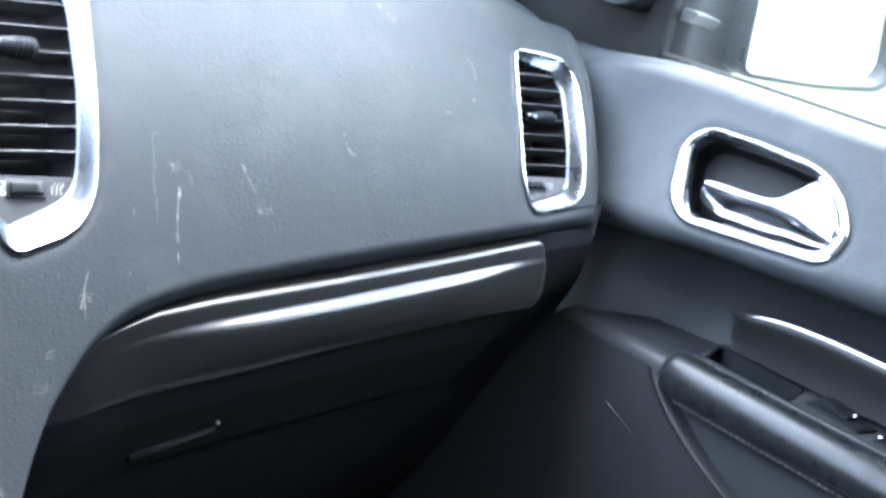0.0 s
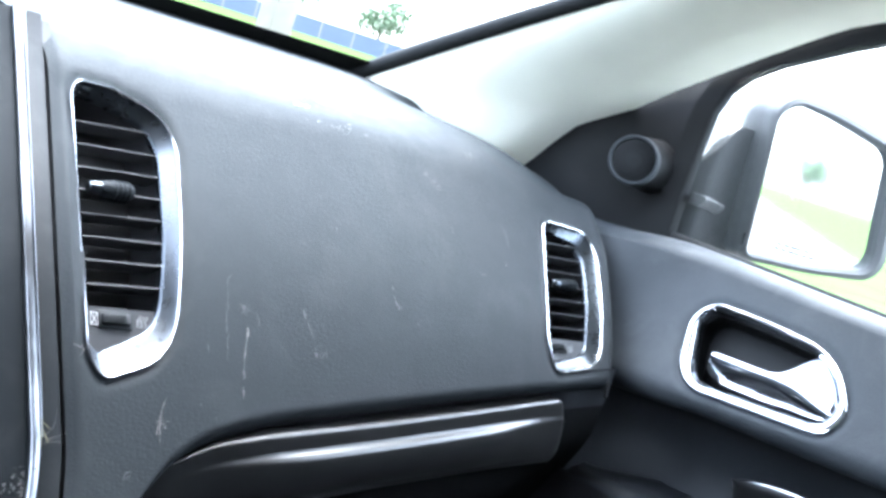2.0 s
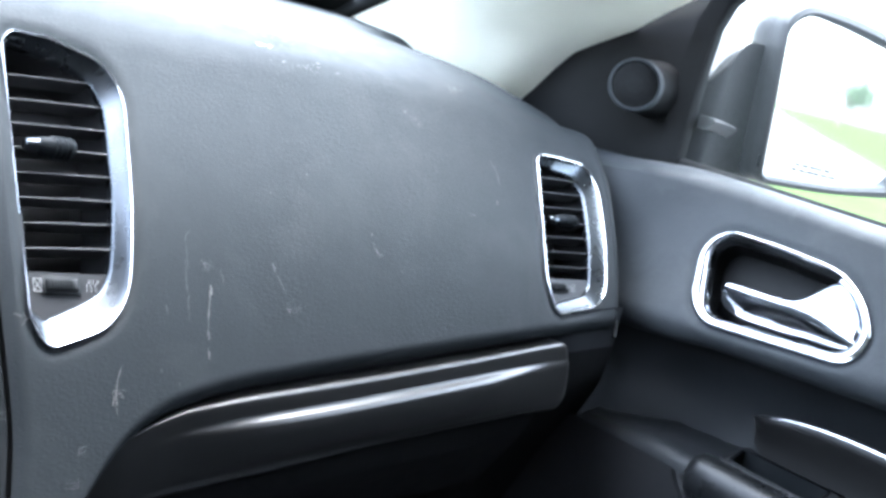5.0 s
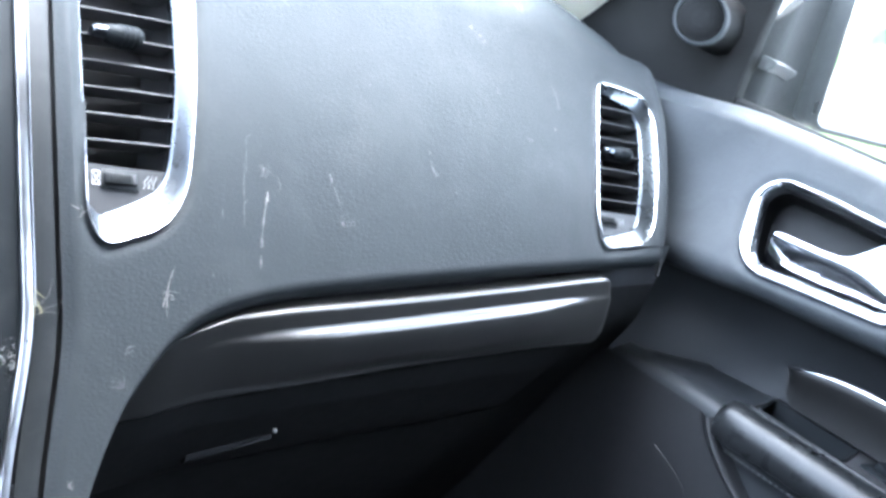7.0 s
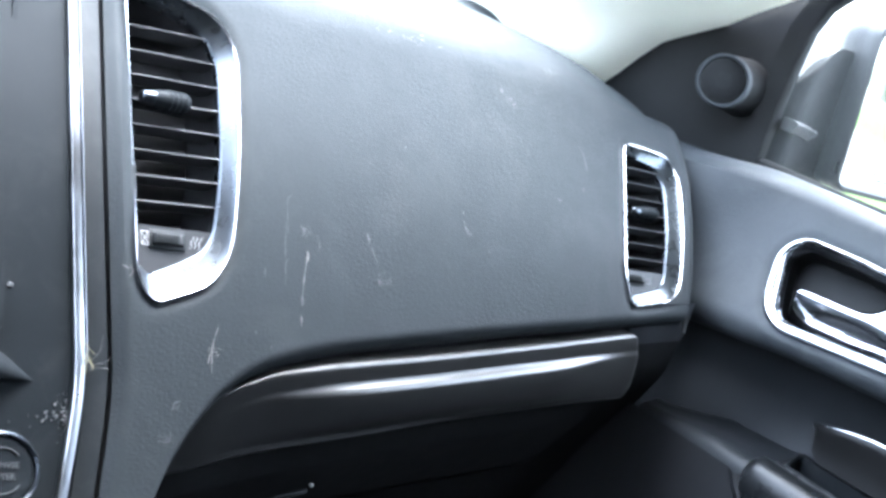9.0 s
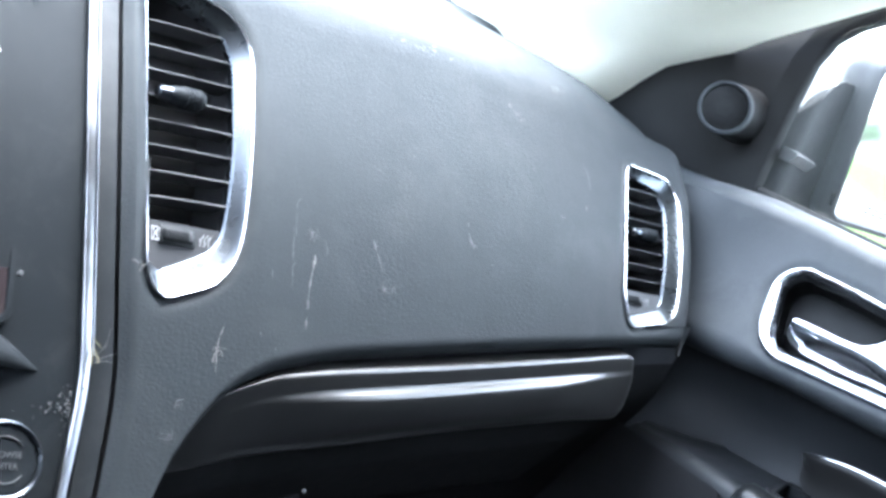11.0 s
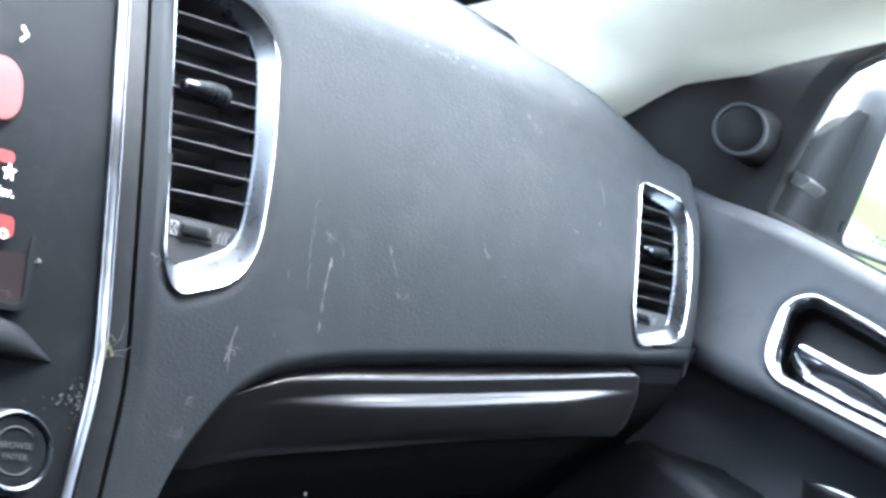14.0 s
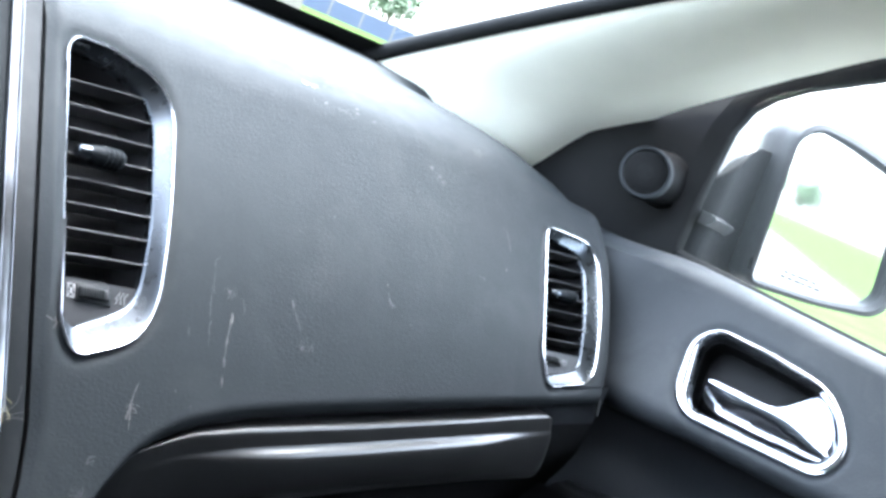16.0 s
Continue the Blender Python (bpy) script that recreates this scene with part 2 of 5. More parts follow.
def loft(rings, close=True, cap_start=False, cap_end=False):
    """A skin over rings of equally many points."""
    bm = bmesh.new()
    vs = [[bm.verts.new(p) for p in r] for r in rings]
    for a, b in zip(vs, vs[1:]):
        m = len(a)
        for i in range(m if close else m - 1):
            j = (i + 1) % m
            bm.faces.new((a[i], a[j], b[j], b[i]))
    if cap_start:
        bm.faces.new(vs[0])
    if cap_end:
        bm.faces.new(vs[-1])
    return bm


def round_poly(corners, seg=7):
    """A closed outline from corners (u, v, radius)."""
    out = []
    m = len(corners)
    for i, (u, v, r) in enumerate(corners):
        p = Vector((u, v))
        a = (Vector(corners[i - 1][:2]) - p)
        b = (Vector(corners[(i + 1) % m][:2]) - p)
        la, lb = a.length, b.length
        a.normalize(), b.normalize()
        half = math.acos(max(-1, min(1, a.dot(b)))) / 2
        d = min(r / math.tan(half), 0.48 * la, 0.48 * lb)
        p0, p1 = p + a * d, p + b * d
        for k in range(seg + 1):
            t = k / seg
            w = math.tan(half)
            c = (1 - t) ** 2, 2 * t * (1 - t) * max(0.4, math.sin(half)), t * t
            out.append((p0 * c[0] + p * c[1] + p1 * c[2]) / sum(c))
    return out


def offset_outline(outline, d):
    """The outline moved outwards by d (its corners run either way round)."""
    m = len(outline)
    area = sum(outline[i].x * outline[(i + 1) % m].y - outline[(i + 1) % m].x * outline[i].y for i in range(m))
    s = 1 if area > 0 else -1
    out = []
    for i in range(m):
        t = outline[(i + 1) % m] - outline[i - 1]
        nrm = Vector((t.y, -t.x)).normalized() * s
        out.append(outline[i] + nrm * d)
    return out


def lerp_outline(a, b, t):
    return [p * (1 - t) + q * t for p, q in zip(a, b)]


def box(bm, size, m):
    got = bmesh.ops.create_cube(bm, size=1.0, matrix=m @ Matrix.Diagonal((*size, 1)))
    return got["verts"]


def rounded_box(size, m, r, seg=2):
    bm = bmesh.new()
    box(bm, size, Matrix())
    bmesh.ops.bevel(bm, geom=bm.edges[:], offset=r, segments=seg, profile=0.5, affect="EDGES")
    bmesh.ops.transform(bm, matrix=m, verts=bm.verts)
    return bm


def tube(points, radius, sides=6, taper=0.0):
    """A round bar along points."""
    rings = []
    pts = [Vector(p) for p in points]
    up = Vector((0.31, 0.17, 0.93))
    for i, p in enumerate(pts):
        d = (pts[min(i + 1, len(pts) - 1)] - pts[max(i - 1, 0)]).normalized()
        a = d.cross(up).normalized()
        b = d.cross(a)
        t = i / (len(pts) - 1)
        r = radius * (1 - taper * t)
        rings.append([p + (a * math.cos(k * math.tau / sides) + b * math.sin(k * math.tau / sides)) * r for k in range(sides)])
    return loft(rings, True, True, True)


def sheet(fn, us, vs, flip=False):
    """A grid of quads; fn(u, v) gives a place, or None for a hole."""
    bm = bmesh.new()
    grid = [[bm.verts.new(fn(u, v)) for v in vs] for u in us]
    for i in range(len(us) - 1):
        for j in range(len(vs) - 1):
            bm.faces.new((grid[i][j], grid[i + 1][j], grid[i + 1][j + 1], grid[i][j + 1]))
    return bm


def steps(a, b, n):
    return [a + (b - a) * i / n for i in range(n + 1)]


# ---- the dashboard's surface ----
LEAN_DASH = 0.73
NORM = Vector((0, -1, LEAN_DASH)).normalized()


# mean camera place, towards which the dashboard's swell is shifted
MEAN_EYE = Vector((-0.395, -0.69, 0.85))


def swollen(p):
    """The face swells along rays to the mean camera place, to fit its view, most at two thirds of its height, and more
    towards the door.
    """
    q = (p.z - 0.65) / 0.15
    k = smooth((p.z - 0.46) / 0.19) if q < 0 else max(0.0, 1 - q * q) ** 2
    to_eye = MEAN_EYE - p
    return p + to_eye * (0.017 * k * (1 + 0.5 * smooth((p.x - 0.15) / 0.35)) / to_eye.dot(NORM))


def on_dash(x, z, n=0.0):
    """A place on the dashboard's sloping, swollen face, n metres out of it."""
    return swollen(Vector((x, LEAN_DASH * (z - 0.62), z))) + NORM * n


def low_shift(z):
    return -0.017 * smooth((0.56 - z) / 0.11) - 0.05 * max(0, 0.46 - z)


# from the face over the brow to the foot of the windscreen: (y, z)
BROW = [(0.0986, 0.755), (0.1120, 0.7715), (0.130, 0.7835), (0.165, 0.7935), (0.230, 0.7990), (0.320, 0.802), (0.420, 0.807), (0.620, 0.813)]


def spline(knots, per=8):
    out = []
    ks = [Vector(k) for k in knots]
    for i in range(len(ks) - 1):
        p0, p1, p2, p3 = ks[max(i - 1, 0)], ks[i], ks[i + 1], ks[min(i + 2, len(ks) - 1)]
        for k in range(per):
            t = k / per
            out.append(0.5 * (2 * p1 + (p2 - p0) * t + (2 * p0 - 5 * p1 + 4 * p2 - p3) * t * t + (3 * p1 - p0 - 3 * p2 + p3) * t ** 3))
    return out + [ks[-1]]


def curve1(knots, x):
    """A soft curve through (x, value) knots."""
    xs, ys = zip(*knots)
    ds = (-0.008, -0.004, 0.0, 0.004, 0.008)
    return float(np.mean(np.interp([x + d for d in ds], xs, ys)))


PAD_EDGE = [(-0.06, 0.36), (-0.018, 0.39), (0.003, 0.452), (0.012, 0.473), (0.0216, 0.5), (0.0367, 0.522), (0.057, 0.542), (0.078, 0.554), (0.1, 0.562),
            (0.128, 0.568), (0.167, 0.574), (0.253, 0.583), (0.379, 0.595), (0.548, 0.610), (0.64, 0.617)]
VENT_OUT = [(-0.0060, 0.7640, 0.012), (0.028, 0.7630, 0.03), (0.0815, 0.7500, 0.046), (0.0780, 0.665, 0.40), (0.0650, 0.6025, 0.060), (0.006, 0.5865, 0.018), (-0.0040, 0.602, 0.03)]
VENT_IN = [(-0.0025, 0.7590, 0.006), (0.026, 0.7540, 0.03), (0.0680, 0.742, 0.028), (0.0675, 0.670, 0.30), (0.0565, 0.6210, 0.032), (0.010, 0.6045, 0.006), (-0.001, 0.612, 0.008)]
SIDE_OUT = [(0.500, 0.7385, 0.010), (0.528, 0.7380, 0.02), (0.5790, 0.7340, 0.034), (0.5745, 0.676, 0.3), (0.5525, 0.6225, 0.036), (0.482, 0.6125, 0.009), (0.479, 0.640, 0.05)]
SIDE_IN = [(0.5035, 0.7330, 0.004), (0.526, 0.7300, 0.02), (0.5640, 0.7250, 0.024), (0.5590, 0.676, 0.2), (0.5420, 0.6335, 0.024), (0.4855, 0.6235, 0.005), (0.4835, 0.642, 0.05)]


def away(outline, pts):
    """Signed distances (inside: minus) of points from a closed outline."""
    q = np.array(pts)
    a = np.array(outline)
    b = np.roll(a, -1, axis=0)
    best, inside = np.full(len(q), 9.0), np.zeros(len(q), bool)
    for p0, p1 in zip(a, b):
        e = p1 - p0
        t = np.clip(((q - p0) @ e) / (e @ e + 1e-12), 0, 1)
        best = np.minimum(best, np.hypot(*(q - p0 - t[:, None] * e).T))
        cross = (p0[1] > q[:, 1]) != (p1[1] > q[:, 1])
        inside ^= cross & (q[:, 0] < e[0] * (q[:, 1] - p0[1]) / (e[1] if abs(e[1]) > 1e-9 else 1e-9) + p0[0])
    return np.where(inside, -best, best)


def right_edge(z):
    return curve1([(0.50, 0.520), (0.58, 0.552), (0.615, 0.5755), (0.642, 0.5885), (0.669, 0.5970), (0.692, 0.6020), (0.716, 0.6055), (0.739, 0.6070), (0.756, 0.6070), (0.775, 0.6050), (0.82, 0.6050)], z)


def end_drop(x, y):
    """How far the top falls away at the door end, less so next to the pillar."""
    return curve1([(0.45, 0.0), (0.50, 0.006), (0.54, 0.016), (0.567, 0.022), (0.584, 0.027), (0.61, 0.036)], x) * smooth((y - 0.0986) / 0.03) * (1 - 0.75 * smooth((y - 0.325) / 0.03))


def build_pad():
    """The padded upper dashboard, with both vent openings and a rolled lower edge."""
    brow = spline(BROW, 6)
    cols, rows = 230, 96
    pts, laid = [], []
    for i in range(cols + 1):
        u = i / cols
        x0 = -0.0185 + u * 0.6100
        zb = curve1(PAD_EDGE, x0) + 0.002
        line = []
        # rolled under at the foot
        for a in (90, 72, 54, 36, 18):
            r = 0.010
            line.append((LEAN_DASH * (zb - 0.62) + 0.59 * (-r * math.sin(radians(a))) + 0.808 * r * (1 - math.cos(radians(a))),
                         zb + 0.808 * (-r * math.sin(radians(a))) - 0.59 * r * (1 - math.cos(radians(a)))))
        line.insert(0, (line[0][0] + 0.045, line[0][1] - 0.002))
        for k in range(rows + 1):
            z = zb + (BROW[0][1] - zb) * k / rows
            line.append((LEAN_DASH * (z - 0.62), z))
        line += [(p.x, p.y) for p in brow[1:]]
        col, plan = [], []
        foot = 0.432 + 0.13 * (1 - ((x0 + 0.2) / 0.72) ** 2) + 0.006
        for y, z in line:
            y = y if y < 0.32 else 0.32 + (y - 0.32) * (foot - 0.32) / 0.30
            face = y < BROW[0][0] + 1e-6
            x = -0.0185 + low_shift(z) * (1 - smooth(u / 0.35)) + u * (right_edge(z) + 0.0185)
            drop = 0.0 if face else end_drop(x, y)
            wide = 0.025 + 0.03 * smooth((z - 0.70) / 0.06)
            roll = (0.010 + 0.008 * smooth((z - 0.72) / 0.05)) * max(0.0, (u - 1 + wide) / wide) ** 2
            nudge = 0.006 * smooth((0.02 - u) / 0.02) ** 2
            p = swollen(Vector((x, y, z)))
            col.append(p + Vector((0, 0.7 * (roll + nudge), -drop - 0.5 * (roll + nudge))))
            plan.append((x, z))
        pts.append(col)
        laid.append(plan)
    flat = [(q[0], q[1]) for c in laid for q in c]
    sink = np.zeros(len(flat))
    hole = np.full(len(flat), 1.0)
    for outer in (VENT_OUT, SIDE_OUT):
        d = away(round_poly(outer), flat)
        sink = np.maximum(sink, 0.0030 * (1 - np.clip(d / 0.007, 0, 1)) ** 1.5)
        hole = np.minimum(hole, away(offset_outline(round_poly(outer), -0.0022), flat))
    bm = bmesh.new()
    m = len(pts[0])
    grid = []
    for i, c in enumerate(pts):
        grid.append([bm.verts.new(p - NORM * float(sink[i * m + j])) for j, p in enumerate(c)])
    gone = (hole < 0).reshape(cols + 1, m).astype(int)
    for i in range(cols):
        for j in range(m - 1):
            if gone[i, j] + gone[i + 1, j] + gone[i, j + 1] + gone[i + 1, j + 1] < 3:
                bm.faces.new((grid[i][j], grid[i + 1][j], grid[i + 1][j + 1], grid[i][j + 1]))
    bmesh.ops.delete(bm, geom=[v for v in bm.verts if not v.link_faces], context="VERTS")
    return bm


dashboard = thing("dashboard", "dark grey padded dashboard with leather grain and pale scuffs", "dashboard")
part("pad", build_pad(), PAD, dashboard)


def pad_end(z):
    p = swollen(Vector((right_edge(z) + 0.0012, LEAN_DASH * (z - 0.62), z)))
    roll = 0.012 + 0.008 * smooth((z - 0.72) / 0.05)
    return p + Vector((0, 0.7 * roll, -0.5 * roll))


# dark bar added along the pad's end as the shade in the gap
part("gap_shade", tube([pad_end(z) for z in steps(0.600, 0.754, 30)], 0.0019, 6), BLADE, dashboard, "thin black bar standing in for the shaded door gap")


# shift of the camera-fitted swell, for the parts below the pad
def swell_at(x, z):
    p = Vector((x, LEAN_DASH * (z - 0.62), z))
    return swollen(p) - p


def lower_face(x, t):
    """The recessed lower front below the pad, running down into the footwell."""
    zb = curve1(PAD_EDGE, x) + 0.010
    prof = [(0.013, 0.0), (0.013, -0.03), (0.016, -0.07), (0.030, -0.12), (0.060, -0.2), (0.12, -0.32), (0.34, -0.66)]
    dy, dz = np.interp(t, range(len(prof)), [p[0] for p in prof]), np.interp(t, range(len(prof)), [p[1] for p in prof])
    dy -= 0.014 * smooth((x - 0.485) / 0.025) * (1 - smooth((t - 2) / 2))
    return Vector((x, LEAN_DASH * (zb - 0.62) + float(dy) + 0.03 * (1 - smooth(x / 0.12)), zb + float(dz))) + swell_at(x, zb) * max(0.0, 1 - t / 3)


# one surface in two tones: lightened under the pad, footwell shade coloured in below
part("recess", sheet(lower_face, steps(-0.05, 0.577, 60), steps(0, 1.2, 8)), RECESSLIFT, dashboard, "recess under the pad, its colour lightened against deep shade")
part("lower_front", sheet(lower_face, steps(-0.05, 0.577, 60), steps(1.2, 6, 30)), RUBBER, dashboard, "lower front of the dashboard, footwell shade in its colour")


# ---- glove box ----
LID_TOP = [(0.0, 0.5330), (0.030, 0.5355), (0.055, 0.5385), (0.069, 0.5435), (0.100, 0.5525), (0.147, 0.5590), (0.253, 0.5685), (0.378, 0.5810), (0.462, 0.5900), (0.50, 0.5935)]
glove_box = thing("glove_box", "black glove box with a satin ridged lid, closed", "glove box")


LID_FOOT = [(-0.02, 0.4790), (0.024, 0.4840), (0.060, 0.4882), (0.140, 0.4985), (0.255, 0.5125), (0.400, 0.5250), (0.50, 0.5330)]


def lid_ring(x):
    zt = curve1(LID_TOP, x)
    tall = max(0.1, (zt - curve1(LID_FOOT, x) - 0.0212) / 0.0243)
    k = smooth((x - 0.08) / 0.12) * smooth((0.487 - x) / 0.10)
    e = math.sqrt(max(0.0, 1 - (max(0.0, x - 0.4885) / 0.008) ** 2))
    low = 1 - 0.45 * (max(0.0, x - 0.4815) / 0.015) ** 2
    yt = LEAN_DASH * (zt - 0.62)
    bead = smooth((0.36 - x) / 0.16)
    prof = [(0.016, -0.0006), (0.0042, 0.0003), (0.0020, 0.0003), (0.0009, 0.0), (0.0002, -0.0006), (-0.0003, -0.0014), (-0.0006, -0.0026), (-0.0009, -0.0080), (-0.0011, -0.0120), (-0.0013, -0.0136),
            (-0.0016 - 0.0010 * k, -0.0146), (-0.0019 - 0.0028 * k, -0.0155), (-0.0022 - 0.0045 * k, -0.0165), (-0.0024 - 0.0056 * k, -0.0179), (-0.0025 - 0.0062 * k, -0.0200), (-0.0024 - 0.0062 * k, -0.0265),
            (-0.0018 - 0.0050 * k, -0.0340), (-0.0008 - 0.0028 * k, -0.0405), (-0.0002 - 0.0018 * k, -0.0418), (-0.0002 - 0.0018 * k - 0.0020 * bead, -0.0431), (0.0 - 0.0012 * k - 0.0022 * bead, -0.0440), (0.0006 - 0.0008 * bead, -0.0449), (0.0020, -0.0453), (0.020, -0.0470)]
    drop = 0.0125 * (1 - math.sqrt(max(0.0, 1 - (max(0.0, x - 0.4820) / 0.0143) ** 2)))
    tuck = smooth((x - 0.05) / 0.11)
    out = swell_at(x, zt) * 0.9
    return [out + Vector((x - 0.32 * dz * smooth((x - 0.42) / 0.07), yt + 0.002 + dy * e * (0.12 + 0.88 * tuck) + 0.004 * (1 - tuck) + 0.010 * (1 - e), zt - drop + (dz if dz > -0.0212 else -0.0212 + (dz + 0.0212) * tall) * low)) for dy, dz in prof]


xs = steps(0.004, 0.470, 86) + [0.474, 0.4775, 0.481, 0.484, 0.487, 0.4895, 0.4915, 0.4935, 0.495, 0.4962]
part("lid", loft([lid_ring(x) for x in xs], False), SATIN, glove_box, sharp=179)


def glove_lower(x, t):
    zt = curve1(LID_FOOT, x)
    prof = [(0.022, 0.0012), (0.010, 0.0), (0.022, -0.03), (0.040, -0.06), (0.062, -0.095), (0.085, -0.11)]
    dy, dz = np.interp(t, range(6), [p[0] for p in prof]), np.interp(t, range(6), [p[1] for p in prof])
    return Vector((x, LEAN_DASH * (curve1(LID_TOP, x) - 0.006 - 0.62) + float(dy), zt + float(dz))) + swell_at(x, curve1(LID_TOP, x)) * max(0.0, 0.9 - t / 3)


# dark seal material puts the footwell's shade into this panel's colour
part("lower_panel", sheet(glove_lower, steps(0.0, 0.478, 44), steps(0, 5, 25)), RUBBER, glove_box)
lat = [[Vector((0.1275 + 0.069 * t, -0.005 + a * 1.6, 0.4230 + 0.0150 * t + b * (4.0 - 2.2 * t))) for a, b in ((0.006, 0.0006), (0.002, 0.001), (0.0006, 0.0006), (0.0, -0.0004), (0.001, -0.0012), (0.006, -0.0016))] for t in steps(0, 1, 12)]
part("latch", loft(lat, True, True, True), LOWER, glove_box, "narrow black latch handle")
# small pale speck above the latch's end
part("pale_speck", rounded_box((0.003, 0.003, 0.003), Matrix.Translation((0.1915, -0.0120, 0.4480)), 0.001), PALE, glove_box)


# ---- air vents ----
def chrome_rim(outer, surface, s):
    """The narrow bright lip round a vent."""
    o = round_poly(outer)
    prof = ((0.0, -0.006), (0.0, -0.0010), (0.0003, 0.0008), (0.0010, 0.0016), (0.0016, 0.0012), (0.0020, -0.0002), (0.0021, -0.0030))
    return loft([[surface(p.x, p.y, n) for p in offset_outline(o, -d * s)] for d, n in prof])


def vent_frame(outer, inner, surface, wide=False):
    """Lofts a surround from its outer to its inner edge and down into the opening."""
    o, i = round_poly(outer), round_poly(inner)
    if wide:
        prof = [(0.0, -0.006), (0.0, -0.001), (0.05, 0.0012), (0.15, 0.0021), (0.32, 0.0025), (0.48, 0.0021), (0.62, 0.0008), (0.76, -0.0018), (0.90, -0.0052), (1.0, -0.0082), (1.0, -0.0130)]
    else:
        o = offset_outline(o, -0.0013)
        prof = [(0.0, 0.0002), (0.06, -0.0006), (0.25, -0.0022), (0.50, -0.0042), (0.78, -0.0062), (0.93, -0.0072), (1.0, -0.0088), (1.0, -0.0130)]
    return loft([[surface(p.x, p.y, n) for p in lerp_outline(o, i, t)] for t, n in prof])


def vent_tray(inner, surface, depth):
    i = offset_outline(round_poly(inner), 0.0006)
    return loft([[surface(p.x, p.y, n) for p in i] for n in (-0.0115, -0.02, -depth)], True, False, True)


def span(inner, z):
    """The opening's reach in x at a height."""
    o = round_poly(inner)
    hits = []
    for k, p in enumerate(o):
        q = o[(k + 1) % len(o)]
        if (p.y > z) != (q.y > z):
            hits.append(p.x + (q.x - p.x) * (z - p.y) / (q.y - p.y))
    return min(hits), max(hits)


def slat(x0, x1, z, tilt):
    """One blade: rounded front edge, slanting back into the duct."""
    rings = []
    for t in steps(0, 1, 8):
        x = x0 + (x1 - x0) * t
        bow = 0.0006 * math.sin(math.pi * t)
        c = [(-0.0090, 0.0005), (-0.0081, 0.0006), (-0.0077, 0.0004), (-0.0075, 0.0), (-0.0077, -0.0004), (-0.0090, -0.0006), (-0.024, -0.0006), (-0.024, 0.0005)]
        rings.append([on_dash(x, z + tilt * (t - 0.5), 0) + NORM * (n + bow) + Vector((0, 0.59 * h, 0.808 * h)) for n, h in c])
    return loft(rings, True, True, True)


def build_vent(label, outer, inner, rows, tilt, grille_foot, tab_row, tab_at, wheel, size):
    v = thing("air_vent", label, "air vent", group="dashboard air vents")
    part("bezel", vent_frame(outer, inner, on_dash), SATCHROME, v, "worn satin chrome surround")
    part("rim", chrome_rim(outer, on_dash, 0.8 * size), RIM, v, "bright chrome outer rim")
    part("duct", vent_tray(inner, on_dash, 0.05), BLACK, v)
    for z in rows:
        a, b = span(inner, z)
        part("slat", slat(a - 0.001, b + 0.001, z, tilt), SLAT, v)
    # the panel under the grille
    o = round_poly(inner)
    low = [p for p in offset_outline(o, 0.0004) if p.y < grille_foot]
    fx = span(inner, grille_foot)
    low = sorted(low, key=lambda p: p.x)
    edge = [Vector((fx[1], grille_foot))] + low[::-1] + [Vector((fx[0], grille_foot))]
    bm = loft([[on_dash(p.x, p.y, n) for p in edge] for n in (-0.020, -0.0088)], True, False, True)
    part("panel", bm, LOWER, v)
    # thumbwheel
    wx, wz, ww, wh = wheel
    part("wheel_slot", rounded_box((ww * 1.20, 0.002, wh * 1.60), Matrix.Translation(on_dash(wx, wz, -0.0086)) @ Euler((-math.atan(LEAN_DASH), 0, 0)).to_matrix().to_4x4(), 0.0008), TRIM, v)
    rot = Matrix.Translation(on_dash(wx, wz, -0.0075)) @ Euler((-math.atan(LEAN_DASH), 0, 0)).to_matrix().to_4x4()
    wheel_ob = part("thumbwheel", rounded_box((ww, 0.0045, wh * 1.05), rot, 0.0016, 3), TRIM, v, "ribbed black thumbwheel")
    for k in range(9):
        part("rib", rounded_box((ww * 0.028, 0.0012, wh * 0.86), rot @ Matrix.Translation((ww * (-0.42 + 0.082 * k), -0.0022, 0)), 0.0002, 1), STACK, wheel_ob)
    part("pointer", rounded_box((0.0010, 0.0010, wh * 0.70), rot @ Matrix.Translation((ww * 0.37, -0.0022, 0)), 0.0002, 1), HARD, wheel_ob)
    # the sliding tab on one blade
    tz = rows[tab_row]
    tx, tw = tab_at
    rings = []
    for t in steps(0, 1, 18):
        bulge = 0.45 + 0.55 * smooth(t / 0.35) if t < 0.9 else 1 - 0.6 * smooth((t - 0.9) / 0.1)
        rib = 1 + (0.16 if (round(t * 18) % 2) and t > 0.45 else 0)
        ring = []
        for k in range(14):
            a = math.tau * k / 14
            ring.append(on_dash(tx + tw * t, tz, -0.004 + math.cos(a) * 0.0072 * bulge * rib * size) + Vector((0, 0.59, 0.808)) * (math.sin(a) * 0.0064 * bulge * rib * size))
        rings.append(ring)
    tab = part("tab", loft(rings, True, True, True), STACK, v, "ribbed black sliding tab")
    rings = [[on_dash(tx + tw * t, tz, -0.004 + math.cos(math.tau * k / 14) * 0.0062 * g * size) + Vector((0, 0.59, 0.808)) * (math.sin(math.tau * k / 14) * 0.0055 * g * size) for k in range(14)]
             for t, g in ((-0.05, 0.55), (0.0, 0.80), (0.14, 0.86), (0.30, 1.0))]
    part("tab_tip", loft(rings, True, True, True), SATCHROME, tab, "bright metal tip")
    # printed marks: a crossed box for closed, three waves for open
    s = size

    def stroke(p, q, w=0.0006):
        return tube([on_dash(*p, -0.0083), on_dash(*q, -0.0083)], w * 0.42, 4)

